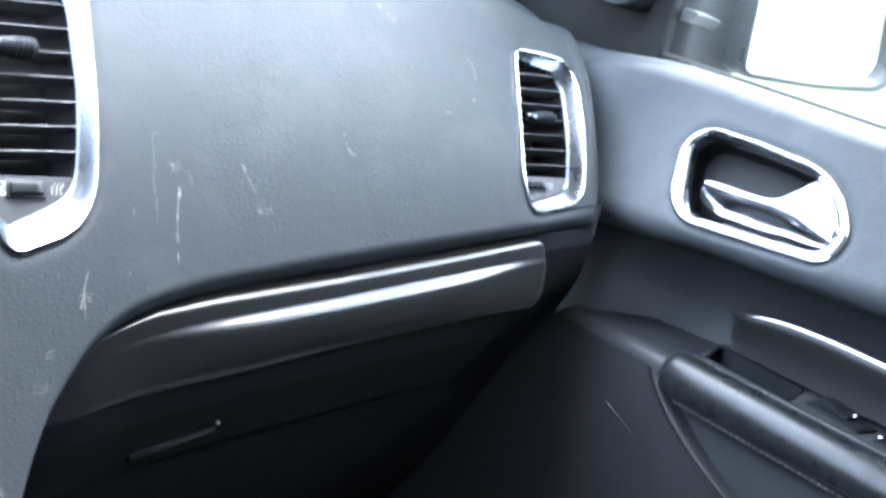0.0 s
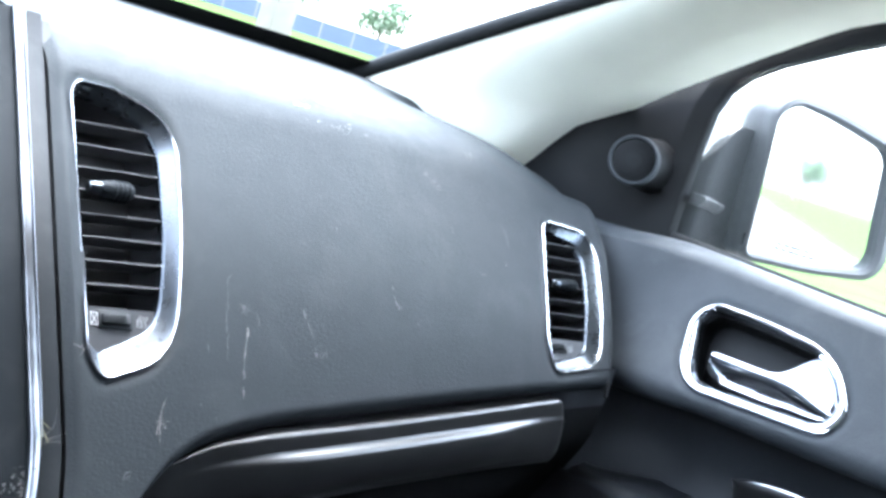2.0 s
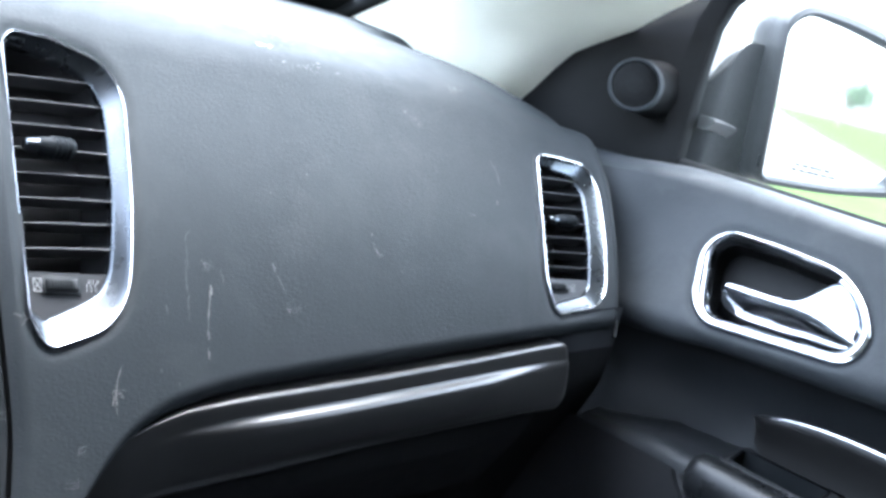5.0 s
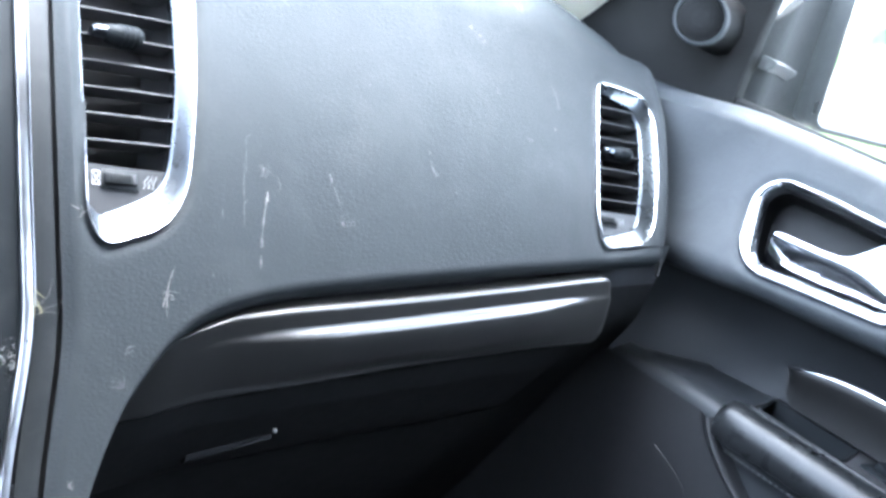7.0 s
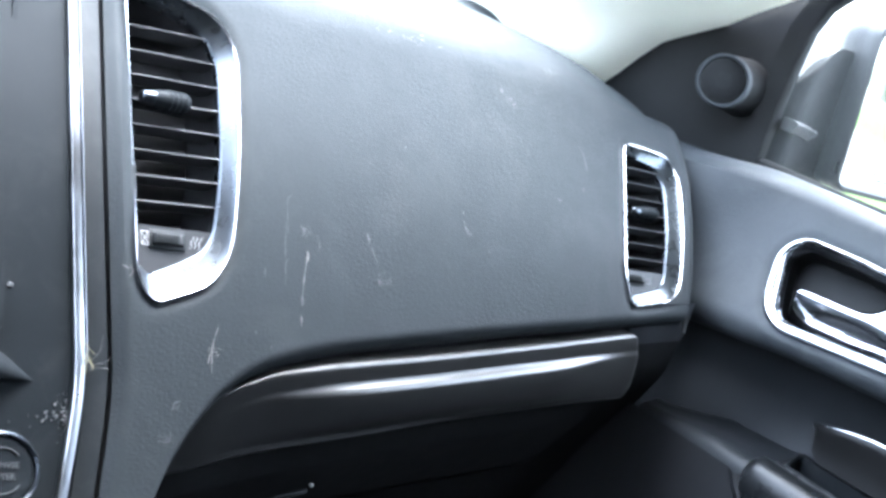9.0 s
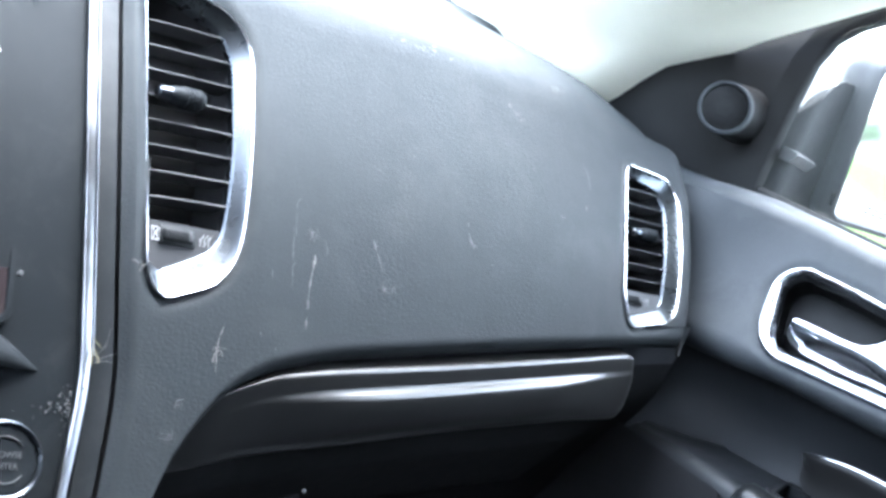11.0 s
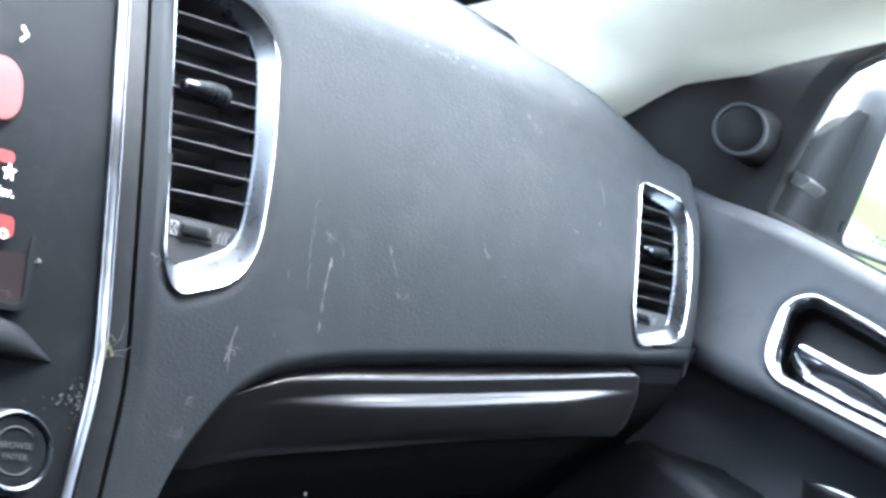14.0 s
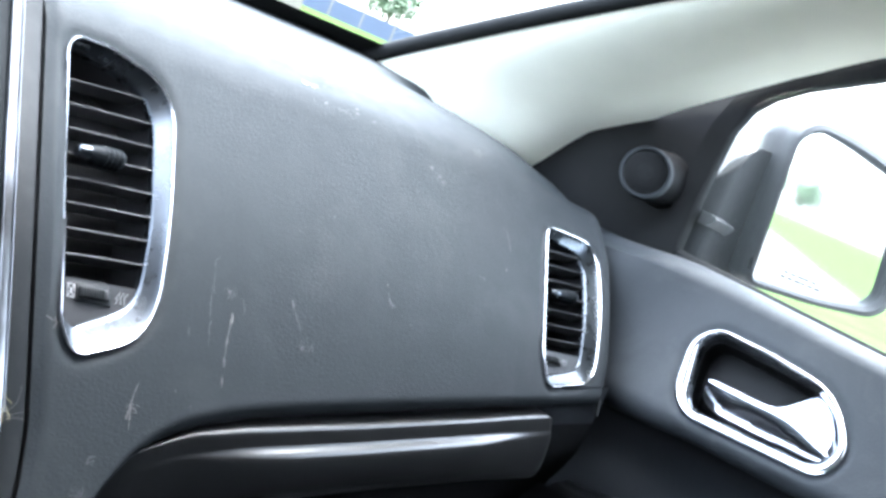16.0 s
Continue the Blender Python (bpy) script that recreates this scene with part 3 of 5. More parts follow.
    ix, iz = wx - ww * 0.5 - 0.0052 * s, wz
    a = 0.0034 * s
    mark = bmesh.new()
    cs = [(ix - a * 0.8, iz - a), (ix + a * 0.8, iz - a), (ix + a * 0.8, iz + a), (ix - a * 0.8, iz + a)]
    for p, q in [(cs[0], cs[1]), (cs[1], cs[2]), (cs[2], cs[3]), (cs[3], cs[0]), (cs[0], cs[2]), (cs[1], cs[3])]:
        tmp = stroke(p, q)
        me = bpy.data.meshes.new("tmp")
        tmp.to_mesh(me)
        tmp.free()
        mark.from_mesh(me)
        bpy.data.meshes.remove(me)
    part("closed_mark", mark, PRINT, v, "white crossed-box symbol")
    for k in range(3):
        jx = wx + ww * 0.5 + 0.0055 * s + k * 0.0030 * s
        pts = [on_dash(jx + 0.0008 * s * math.sin(t * 9) + 0.003 * s * t, wz + (t - 0.45) * 0.0066 * s, -0.0083) for t in steps(0, 1, 9)]
        part("wave_mark", tube(pts, 0.0002, 4), PRINT, v)
    return v


centre_rows = [0.7405 - 0.01385 * k for k in range(8)]
build_vent("tall air vent with worn chrome surround beside the centre stack", VENT_OUT, VENT_IN, centre_rows, 0.002, 0.6305, 3, (0.008, 0.034), (0.0245, 0.6235, 0.022, 0.0076), 1.0)
side_rows = [0.7225 - 0.0117 * k for k in range(7)]
build_vent("small air vent with worn chrome surround at the door end", SIDE_OUT, SIDE_IN, side_rows, 0.0005, 0.6435, 3, (0.506, 0.034), (0.503, 0.6365, 0.021, 0.0062), 0.85)


# ---- centre stack ----
centre = thing("centre_stack", "dark centre stack with a chrome edge strip, dusty", "centre stack")


def stack_sheet(x0, x1, n0, crown, z0=0.36, z1=0.80, cols=6, taper=0.0):
    return sheet(lambda u, z: on_dash(x0 + (x1 - x0) * u + low_shift(z) * (1 + taper), z, n0 + crown * (1 - (2 * u - 1) ** 2)), steps(0, 1, cols), steps(z0, z1, 60))


part("seam_backing", stack_sheet(-0.0270, -0.0120, -0.0110, 0.0, cols=3), BLADE, centre, "black seam beside the pad")
part("edge_trim", stack_sheet(-0.0372, -0.0230, -0.0032, 0.0003, cols=8), TRIM, centre, "dark satin trim strip")


def strip_run(prof, foot=0.36):
    return loft([[on_dash(-0.0412 + low_shift(z) * 1.12 + a, z, n) for a, n in prof] for z in steps(foot, 0.80, 70)], True, True, True)


part("chrome_strip", strip_run(((-0.0043, -0.006), (-0.0043, 0.0002), (-0.0036, 0.0009), (-0.0022, 0.0008), (0.0004, 0.0004), (0.0016, 0.0001), (0.0021, -0.0010), (0.0021, -0.006))), STRIP, centre, "worn and tarnished metal strip")
part("strip_groove", strip_run(((0.0018, -0.006), (0.0018, -0.0030), (0.0034, -0.0030), (0.0034, -0.006))), BLADE, centre, "black groove beside the metal strip")
part("strip_edge", strip_run(((0.0028, -0.006), (0.0028, 0.0002), (0.0032, 0.0009), (0.0037, 0.0005), (0.0040, -0.002), (0.0040, -0.006)), 0.556), RIM, centre, "bright chrome edge, broken off below")
part("face", stack_sheet(-0.30, -0.0440, -0.0035, 0.0, cols=20), STACK, centre)


FACING = Euler((-math.atan(LEAN_DASH), 0, 0)).to_matrix().to_4x4()


def stack_pose(x, z, n):
    return Matrix.Translation(on_dash(x, z, n)) @ FACING


ledge = [[on_dash(x, 0.5635, -0.004) + Vector((0, a, b)) for a, b in ((0.0, 0.002), (-0.006, 0.001), (-0.014, -0.004), (-0.0165, -0.009), (-0.0165, -0.013), (-0.010, -0.018), (0.004, -0.020))] for x in steps(-0.28, -0.103, 20)]
full = ledge[-1]
for k, x in ((0.80, -0.0955), (0.55, -0.0875), (0.28, -0.0795), (0.05, -0.0725)):
    foot = Vector((0, on_dash(0, 0.547, -0.004).y, 0.547))
    ledge.append([Vector((x, foot.y + (p.y - foot.y) * k, foot.z + (p.z - foot.z) * k)) for p in full])
part("ledge", loft(ledge, True, True, True), STACK, centre, "smooth dark ledge under the screen")

screen = thing("touchscreen", "black glossy touchscreen glowing red with white icons", "touchscreen")
SCR = [(-0.28, 0.772, 0.008), (-0.0765, 0.772, 0.008), (-0.0905, 0.5665, 0.008), (-0.28, 0.5665, 0.008)]
so = round_poly(SCR)
part("bezel", loft([[on_dash(p.x, p.y, n) for p in q] for q, n in ((offset_outline(so, 0.001), -0.006), (offset_outline(so, 0.0005), 0.0), (so, 0.0012), (offset_outline(so, -0.003), 0.0012), (offset_outline(so, -0.0035), -0.0004), (offset_outline(so, -0.0036), -0.004))]), STACK, screen)
part("glass", loft([[on_dash(p.x, p.y, n) for p in offset_outline(so, -0.0030)] for n in (-0.004, -0.0002)], True, True, True), SCREEN, screen, "black display glass")


def lit_patch(x, z, w, h, r, mat, name):
    o = round_poly([(x - w / 2, z + h / 2, r), (x + w / 2, z + h / 2, r), (x + w / 2, z - h / 2, r), (x - w / 2, z - h / 2, r)], 5)
    bm = bmesh.new()
    bm.faces.new([bm.verts.new(on_dash(p.x, p.y, 0.0004)) for p in o])
    return part(name, bm, mat, screen)


lit_patch(-0.124, 0.668, 0.040, 0.030, 0.012, GLOWRED, "red_glow")
lit_patch(-0.124, 0.636, 0.038, 0.006, 0.003, GLOWRED, "red_glow")
lit_patch(-0.120, 0.604, 0.036, 0.010, 0.003, GLOWRED, "red_glow")


def words(text, size, m, mat, parent, name):
    cu = bpy.data.curves.new(name, "FONT")
    cu.body, cu.size, cu.align_x, cu.align_y, cu.extrude = text, size, "CENTER", "CENTER", 0.0001
    ob = new("tmp_text", cu)
    me = bpy.data.meshes.new_from_object(ob.evaluated_get(bpy.context.evaluated_depsgraph_get()))
    bpy.data.objects.remove(ob)
    me.materials.clear()
    me.materials.append(mat)
    out = new(name, me)
    out.parent, out.matrix_basis = parent, m
    return out


UPRIGHT = Matrix.Rotation(radians(90), 4, "X")
words("fav.", 0.008, stack_pose(-0.1095, 0.6195, 0.0009) @ UPRIGHT, GLOWWHITE, screen, "screen_text")
words("io", 0.011, stack_pose(-0.1095, 0.6010, 0.0009) @ UPRIGHT, GLOWWHITE, screen, "screen_text")
star_bm = bmesh.new()
star_bm.faces.new([star_bm.verts.new(on_dash(-0.1080 + math.sin(k * math.pi / 5) * (0.0045 if k % 2 == 0 else 0.002), 0.629 + math.cos(k * math.pi / 5) * (0.0045 if k % 2 == 0 else 0.002), 0.0009)) for k in range(10)])
part("star_icon", star_bm, GLOWWHITE, screen, "white star icon")
part("arrow_icon", tube([on_dash(-0.1075, 0.7000, 0.001), on_dash(-0.1040, 0.6965, 0.001), on_dash(-0.1075, 0.6930, 0.001)], 0.0009, 5), GLOWWHITE, screen, "white arrow icon")


def build_knob(x, z, r):
    k = thing("control_knob", "round black climate knob with a bright ring", "knob")
    base = stack_pose(x, z, -0.0035)

    def ring(rad, n):
        return [base @ Vector((rad * math.cos(math.tau * i / 48), -n, rad * math.sin(math.tau * i / 48))) for i in range(48)]

    part("skirt", loft([ring(r * 1.16, 0.0), ring(r * 1.14, 0.005), ring(r * 1.06, 0.007)], True), STACK, k)
    part("grip", loft([ring(r * 1.06, 0.005)] + [ring(r * (1.03 if i % 2 else 1.05), n) for i, n in enumerate((0.009, 0.013, 0.017, 0.020))] + [ring(r * 0.99, 0.0230)], True), HARD, k)
    part("ring", loft([ring(r * 0.99, 0.0225), ring(r * 0.98, 0.0245), ring(r * 0.94, 0.0252), ring(r * 0.89, 0.0245), ring(r * 0.88, 0.0225)], True), SATCHROME, k, "thin bright ring")
    part("cap", loft([ring(r * 0.89, 0.0230), ring(r * 0.75, 0.0236), ring(r * 0.62, 0.0230), ring(r * 0.3, 0.0229), ring(r * 0.02, 0.0229)], True, False, True), STACK, k)
    words("BROWSE", 0.0048, base @ Matrix.Translation((0, -0.0236, 0.0026)) @ UPRIGHT, FAINT, k, "knob_text")
    words("ENTER", 0.0048, base @ Matrix.Translation((0, -0.0236, -0.0034)) @ UPRIGHT, FAINT, k, "knob_text")
    for a0, a1 in ((40, 140), (220, 320)):
        part("arrow_arc", tube([base @ Vector((r * 0.58 * math.cos(radians(a)), -0.0234, r * 0.58 * math.sin(radians(a)))) for a in steps(a0, a1, 12)], 0.0004, 5), SCUFF, k)
    return k


build_knob(-0.0995, 0.5040, 0.0213)
button = thing("dash_button", "flat black button with a pale line", "button")
part("body", rounded_box((0.060, 0.006, 0.016), stack_pose(-0.108, 0.4690, -0.002), 0.002), STACK, button)
bm = bmesh.new()
box(bm, (0.040, 0.0008, 0.0014), stack_pose(-0.097, 0.4795, -0.0028))
part("print_bar", bm, SCUFF, button)
icon = [(-0.0985, 0.4745), (-0.0880, 0.4745), (-0.0892, 0.4690), (-0.0972, 0.4690), (-0.0985, 0.4745)]
part("heated_screen_mark", tube([on_dash(u, w, 0.0013) for u, w in icon], 0.00035, 4), PRINT, button, "white heated-screen symbol")
for k in range(3):
    part("heat_mark", tube([on_dash(-0.0958 + 0.0024 * k + 0.0004 * math.sin(9 * v), 0.4672 + 0.0060 * v, 0.0014) for v in steps(0, 1, 8)], 0.0003, 4), PRINT, button)


# ---- passenger door ----
door = thing("passenger_door", "dark grey passenger door with armrest and chrome pull handle, closed", "car door")
DOOR_N = Vector((-1, -0.025, 0.575)).normalized()


def on_door(y, z, n=0.0):
    """A place on the door's upper panel, n metres into the cabin."""
    x = 0.592 + 0.575 * (z - 0.637) - 0.025 * (y + 0.083)
    x -= 0.046 * smooth((y + 0.02) / 0.115) * smooth((z - 0.635) / 0.115)
    return Vector((x, y, z)) + DOOR_N * n


def upper_foot(y):
    return 0.6365 + 0.06 * max(0, -y - 0.05) - 0.010 * smooth((y + 0.10) / 0.14)


HANDLE_OUT = [(-0.0190, 0.7140, 0.024), (-0.100, 0.7160, 0.40), (-0.1860, 0.7138, 0.095), (-0.2405, 0.6468, 0.032), (-0.137, 0.6382, 0.40), (-0.0578, 0.6308, 0.044)]
HANDLE_IN = [(-0.0320, 0.7085, 0.014), (-0.100, 0.7110, 0.40), (-0.1765, 0.7092, 0.065), (-0.2230, 0.6578, 0.018), (-0.140, 0.6490, 0.40), (-0.0690, 0.6440, 0.026)]


def build_door_upper():
    ys = steps(0.175, -0.25, 165) + steps(-0.26, -1.0, 40)
    line_n = 64
    pts = []
    for y in ys:
        foot = upper_foot(y)
        top = 0.742
        col = []
        # the soft under-edge, the face, the brow and the window sill
        p = on_door(y, foot)
        col.append(p + Vector((0.075, 0, -0.0265)))
        for a in range(270, 150, -12):
            col.append(p + Vector((0.87 + math.cos(radians(a)), 0, -0.5 + math.sin(radians(a)))) * 0.0175)
        for k in range(line_n + 1):
            col.append(on_door(y, foot + (top - foot) * k / line_n))
        p = on_door(y, top)
        wide = 0.706 - p.x
        for t, dz in ((0.12, 0.006), (0.30, 0.0100), (0.55, 0.0122), (0.85, 0.0122), (0.97, 0.0105), (1.0, 0.006), (1.0, -0.03)):
            col.append(Vector((p.x + wide * t, y, p.z + dz)))
        # the sill dips towards the dashboard
        dip = 0.011 * smooth((y - 0.03) / 0.12)
        col = [q + Vector((0.3 * dip, 0, -dip * smooth((q.z - 0.70) / 0.04))) for q in col]
        pts.append(col)
    flat = [(p.y, p.z) for c in pts for p in c]
    mask = np.array([1.0 if p.x < 0.665 else 0.0 for c in pts for p in c])
    d = away(round_poly(HANDLE_OUT), flat)
    sink = 0.003 * (1 - np.clip(d / 0.008, 0, 1)) ** 1.5 * mask
    hole = np.where(mask > 0, away(offset_outline(round_poly(HANDLE_IN), 0.002), flat), 1)
    m = len(pts[0])
    bm = bmesh.new()
    grid = [[bm.verts.new(p - DOOR_N * float(sink[i * m + j])) for j, p in enumerate(c)] for i, c in enumerate(pts)]
    gone = (hole < 0).reshape(len(ys), m).astype(int)
    for i in range(len(ys) - 1):
        for j in range(m - 1):
            if gone[i, j] + gone[i + 1, j] + gone[i, j + 1] + gone[i + 1, j + 1] < 3:
                bm.faces.new((grid[i][j], grid[i + 1][j], grid[i + 1][j + 1], grid[i][j + 1]))
    bmesh.ops.delete(bm, geom=[v for v in bm.verts if not v.link_faces], context="VERTS")
    return bm


part("upper_panel", build_door_upper(), DOORV, door)
part("handle_bezel", vent_frame(HANDLE_OUT, HANDLE_IN, on_door, True), CHROME, door, "bright chrome handle surround")
part("handle_cup", vent_tray(HANDLE_IN, on_door, 0.034), CORNER, door, "black handle recess")


def build_lever():
    """The chrome pull: a slim bar that flares upwards at its rear end."""
    tops = [(0, 0.6760), (0.03, 0.6775), (0.18, 0.6785), (0.37, 0.6795), (0.50, 0.6815), (0.55, 0.6870), (0.60, 0.6980), (0.64, 0.7080), (0.69, 0.7125), (0.78, 0.7050), (0.89, 0.6915), (0.97, 0.6790), (1, 0.6700)]
    foots = [(0, 0.6545), (0.05, 0.6525), (0.12, 0.6512), (0.25, 0.6500), (0.45, 0.6497), (0.77, 0.6548), (0.94, 0.6593), (1, 0.6635)]
    rings = []
    for t in steps(0, 1, 48):
        y = -0.064 - 0.1425 * t
        ds = (-0.06, -0.04, -0.02, 0, 0.02, 0.04, 0.06)
        top = float(np.mean([np.interp(t + d, *zip(*tops)) for d in ds]))
        bot = float(np.mean([np.interp(t + d, *zip(*foots)) for d in ds]))
        if t < 0.05:
            top -= 0.003 * (1 - t / 0.05) ** 2
        mid, half = (top + bot) / 2, (top - bot) / 2
        end = min(1.0, t / 0.03, (1 - t) / 0.06)
        back = 0.0045 * (1 - math.sqrt(max(0.0, 1 - (1 - end) ** 2)))
        ring = []
        # the face stands upright below and leans back above its waist
        for h in (-1, -0.97, -0.9, -0.78, -0.62, -0.45, -0.3, -0.15, 0, 0.15, 0.3, 0.45, 0.62, 0.78, 0.9, 0.97, 1):
            d = mid + half * h - (0.6730 + 0.0035 * smooth(t / 0.5) - 0.0085 * smooth((t - 0.58) / 0.40))
            over = 0.0016 * math.log1p(math.exp(min(40, d / 0.0016)))
            n = -0.0090 + 0.80 * d - 0.85 * over - 0.0022 * abs(h) ** 9 - back + 0.0015 * t
            ring.append(on_door(y, mid + half * h, n))
        for h in (0.9, 0, -0.9):
            ring.append(on_door(y, mid + half * h, -0.029))
        rings.append(ring)
    return loft(rings, True, True, True)


part("handle_lever", build_lever(), LEVERCHROME, door, "polished chrome pull lever")


def wall_x(y, z):
    """The hollow of the door between the upper panel and the armrest."""
    return 0.642 + 0.020 * math.sin(math.pi * min(1, max(0, (z - 0.50) / 0.12))) - 0.035 * smooth((y + 0.03) / 0.09)


part("hollow", sheet(lambda y, z: Vector((wall_x(y, z), y, z)), steps(0.12, -1.0, 60), steps(0.44, upper_foot(-0.4) + 0.004, 24)), HOLLOW, door, "black recessed door panel")


def arm_top(y):
    return 0.530 + 0.012 * max(0, -y - 0.30)


# the padded roll along the armrest
rings = []
for y in [-0.1205, -0.1213, -0.1230, -0.126] + steps(-0.132, -0.95, 40):
    e = 1 - 0.30 * smooth((-0.128 - y) / -0.008) if y > -0.128 else 1.0
    zt = arm_top(y)
    c = [(0.600, -0.002), (0.584, 0.0), (0.5795, 0.0030), (0.573, 0.0032), (0.565, 0.0), (0.5585, -0.006), (0.555, -0.014), (0.554, -0.022), (0.556, -0.029), (0.561, -0.031), (0.600, -0.031)]
    rings.append([Vector((0.580 + (x - 0.580) * e, y, zt - 0.012 + (dz + 0.012) * e)) for x, dz in c])
part("armrest_roll", loft(rings, True, True, True), LEATHER, door, "padded black leather armrest edge")


def side_edge(z):
    d = max(0.0, 0.516 - z)
    return -0.117 - 0.42 * d - 14.5 * min(d, 0.09) ** 2 - 2.4 * max(0.0, d - 0.09)


def arm_side(t, z):
    y = side_edge(z) - 0.004 - 0.85 * t
    return Vector((0.5625 + 0.012 * smooth((0.497 - z) / 0.012) - 0.004 * math.sin(math.pi * smooth((0.49 - z) / 0.09)), y, z))


part("armrest_side", sheet(arm_side, steps(0, 1, 90), steps(0.40, 0.501, 24)), HOLLOW, door)
for dz in (-0.0335, -0.0385):
    for k in range(54):
        y = -0.132 - k * 0.0062
        part("stitch", tube([Vector((0.5675 - 0.35 * (dz + 0.0365), y, arm_top(y) + dz)), Vector((0.5655 - 0.35 * (dz + 0.0365), y - 0.0022, arm_top(y) + dz + 0.0002)), Vector((0.5673 - 0.35 * (dz + 0.0365), y - 0.0046, arm_top(y) + dz))], 0.0011, 4), STITCH, door)


# the switch panel with its open pocket
def panel_slab():
    pock = round_poly([(-0.1245, 0.6385, 0.004), (-0.1420, 0.5925, 0.004), (-0.2260, 0.5925, 0.004), (-0.2120, 0.6400, 0.004)], 4)
    edge = round_poly([(-0.1180, 0.652, 0.006), (-0.1330, 0.5835, 0.012), (-0.95, 0.5835, 0.01), (-0.95, 0.652, 0.01)], 4)
    return pock, edge


POCK, PANEL_EDGE = panel_slab()
rings = [[Vector((p.y, p.x, arm_top(p.x) + dz)) for p in q] for q, dz in ((PANEL_EDGE, -0.010), (PANEL_EDGE, 0.0006), (offset_outline(PANEL_EDGE, -0.0012), 0.0020), (offset_outline(PANEL_EDGE, -0.004), 0.0020))]
part("switch_panel_rim", loft(rings), LOWER, door)


def panel_grid():
    ys, xs_ = steps(-0.118, -0.46, 170), steps(0.5845, 0.652, 34)
    flat = [(y, x) for y in ys for x in xs_]
    ins = away(offset_outline(PANEL_EDGE, -0.003), flat) > 0
    pk = away(POCK, flat) < -0.0002
    gone = (ins | pk).reshape(len(ys), len(xs_))
    bm = bmesh.new()
    g = [[bm.verts.new((x, y, arm_top(y) + 0.0012)) for x in xs_] for y in ys]
    for i in range(len(ys) - 1):
        for j in range(len(xs_) - 1):
            if not (gone[i, j] or gone[i + 1, j] or gone[i, j + 1] or gone[i + 1, j + 1]):
                bm.faces.new((g[i][j], g[i + 1][j], g[i + 1][j + 1], g[i][j + 1]))
    bmesh.ops.delete(bm, geom=[v for v in bm.verts if not v.link_faces], context="VERTS")
    return bm


part("switch_panel", panel_grid(), HARD, door)
pk2 = offset_outline(POCK, 0.003)
part("pocket", loft([[Vector((p.y, p.x, arm_top(p.x) + dz)) for p in q] for q, dz in ((pk2, 0.0010), (offset_outline(POCK, 0.0016), 0.0026), (POCK, 0.0018), (offset_outline(POCK, -0.001), -0.004), (offset_outline(POCK, -0.003), -0.050))], True, False, True), STACK, door, "small open pocket in the armrest")
sw_base = Matrix.Translation((0.620, -0.262, arm_top(-0.262) + 0.001)) @ Matrix.Rotation(radians(-8), 4, "Z")
switch = part("window_switch", rounded_box((0.028, 0.056, 0.006), sw_base, 0.002), STACK, door, "black window switch with bright tip")
part("rocker", rounded_box((0.016, 0.030, 0.008), sw_base @ Matrix.Translation((0.0, 0.004, 0.004)) @ Matrix.Rotation(radians(10), 4, "X"), 0.002), STACK, switch)
part("switch_tip", rounded_box((0.006, 0.004, 0.004), sw_base @ Matrix.Translation((0.001, -0.012, 0.007)), 0.0016), CHROME, switch)
lock = part("lock_switch", rounded_box((0.020, 0.022, 0.005), Matrix.Translation((0.613, -0.312, arm_top(-0.312) + 0.001)), 0.0015), STACK, door)
part("switch_tip", rounded_box((0.005, 0.004, 0.003), Matrix.Translation((0.612, -0.303, arm_top(-0.3) + 0.0045)), 0.001), CHROME, lock)

# the pointed trim blade that rises behind the switches
rings = []
for t in steps(0, 1, 60):
    y = -0.121 - 0.60 * t
    rise = 1 - (1 - min(1, t / 0.26)) ** 3.6
    zt = 0.5630 + 0.0185 * rise + 0.008 * t
    zb = 0.5340 + 0.0255 * (1 - min(1, t / 0.035)) ** 2 + 0.01 * t
    x = 0.637 + 0.008 * (1 - min(1, t / 0.04)) ** 2
    h = zt - zb
    c = [(0.010, zb), (-0.001, zb), (0.0005, zb + 0.3 * h), (-0.0020, zb + 0.62 * h), (-0.0038, zb + 0.80 * h), (-0.0034, zb + 0.93 * h), (-0.0010, zt), (0.003, zt + 0.0004), (0.010, zt - 0.001)]
    rings.append([Vector((x + dx, y, z)) for dx, z in c])
off = Vector((-0.0004, 0, 0.0004))
# added chrome strip draws the highlight along the blade's upper edge
part("blade_highlight", loft([[r[5] * 0.65 + r[6] * 0.35 + off * 0.5, r[5] * 0.5 + r[6] * 0.5 + off * 1.2, r[5] * 0.1 + r[6] * 0.9 + off * 1.3, r[6] + off] for r in rings[0:50]], False), RIM, door, "chrome strip standing in for the trim blade's highlight")
part("trim_blade", loft(rings, True, True, True), BLADE, door, "satin trim blade with a highlight strip on its upper edge", sharp=50)

# the front cap of the armrest and the lower door
rings = []
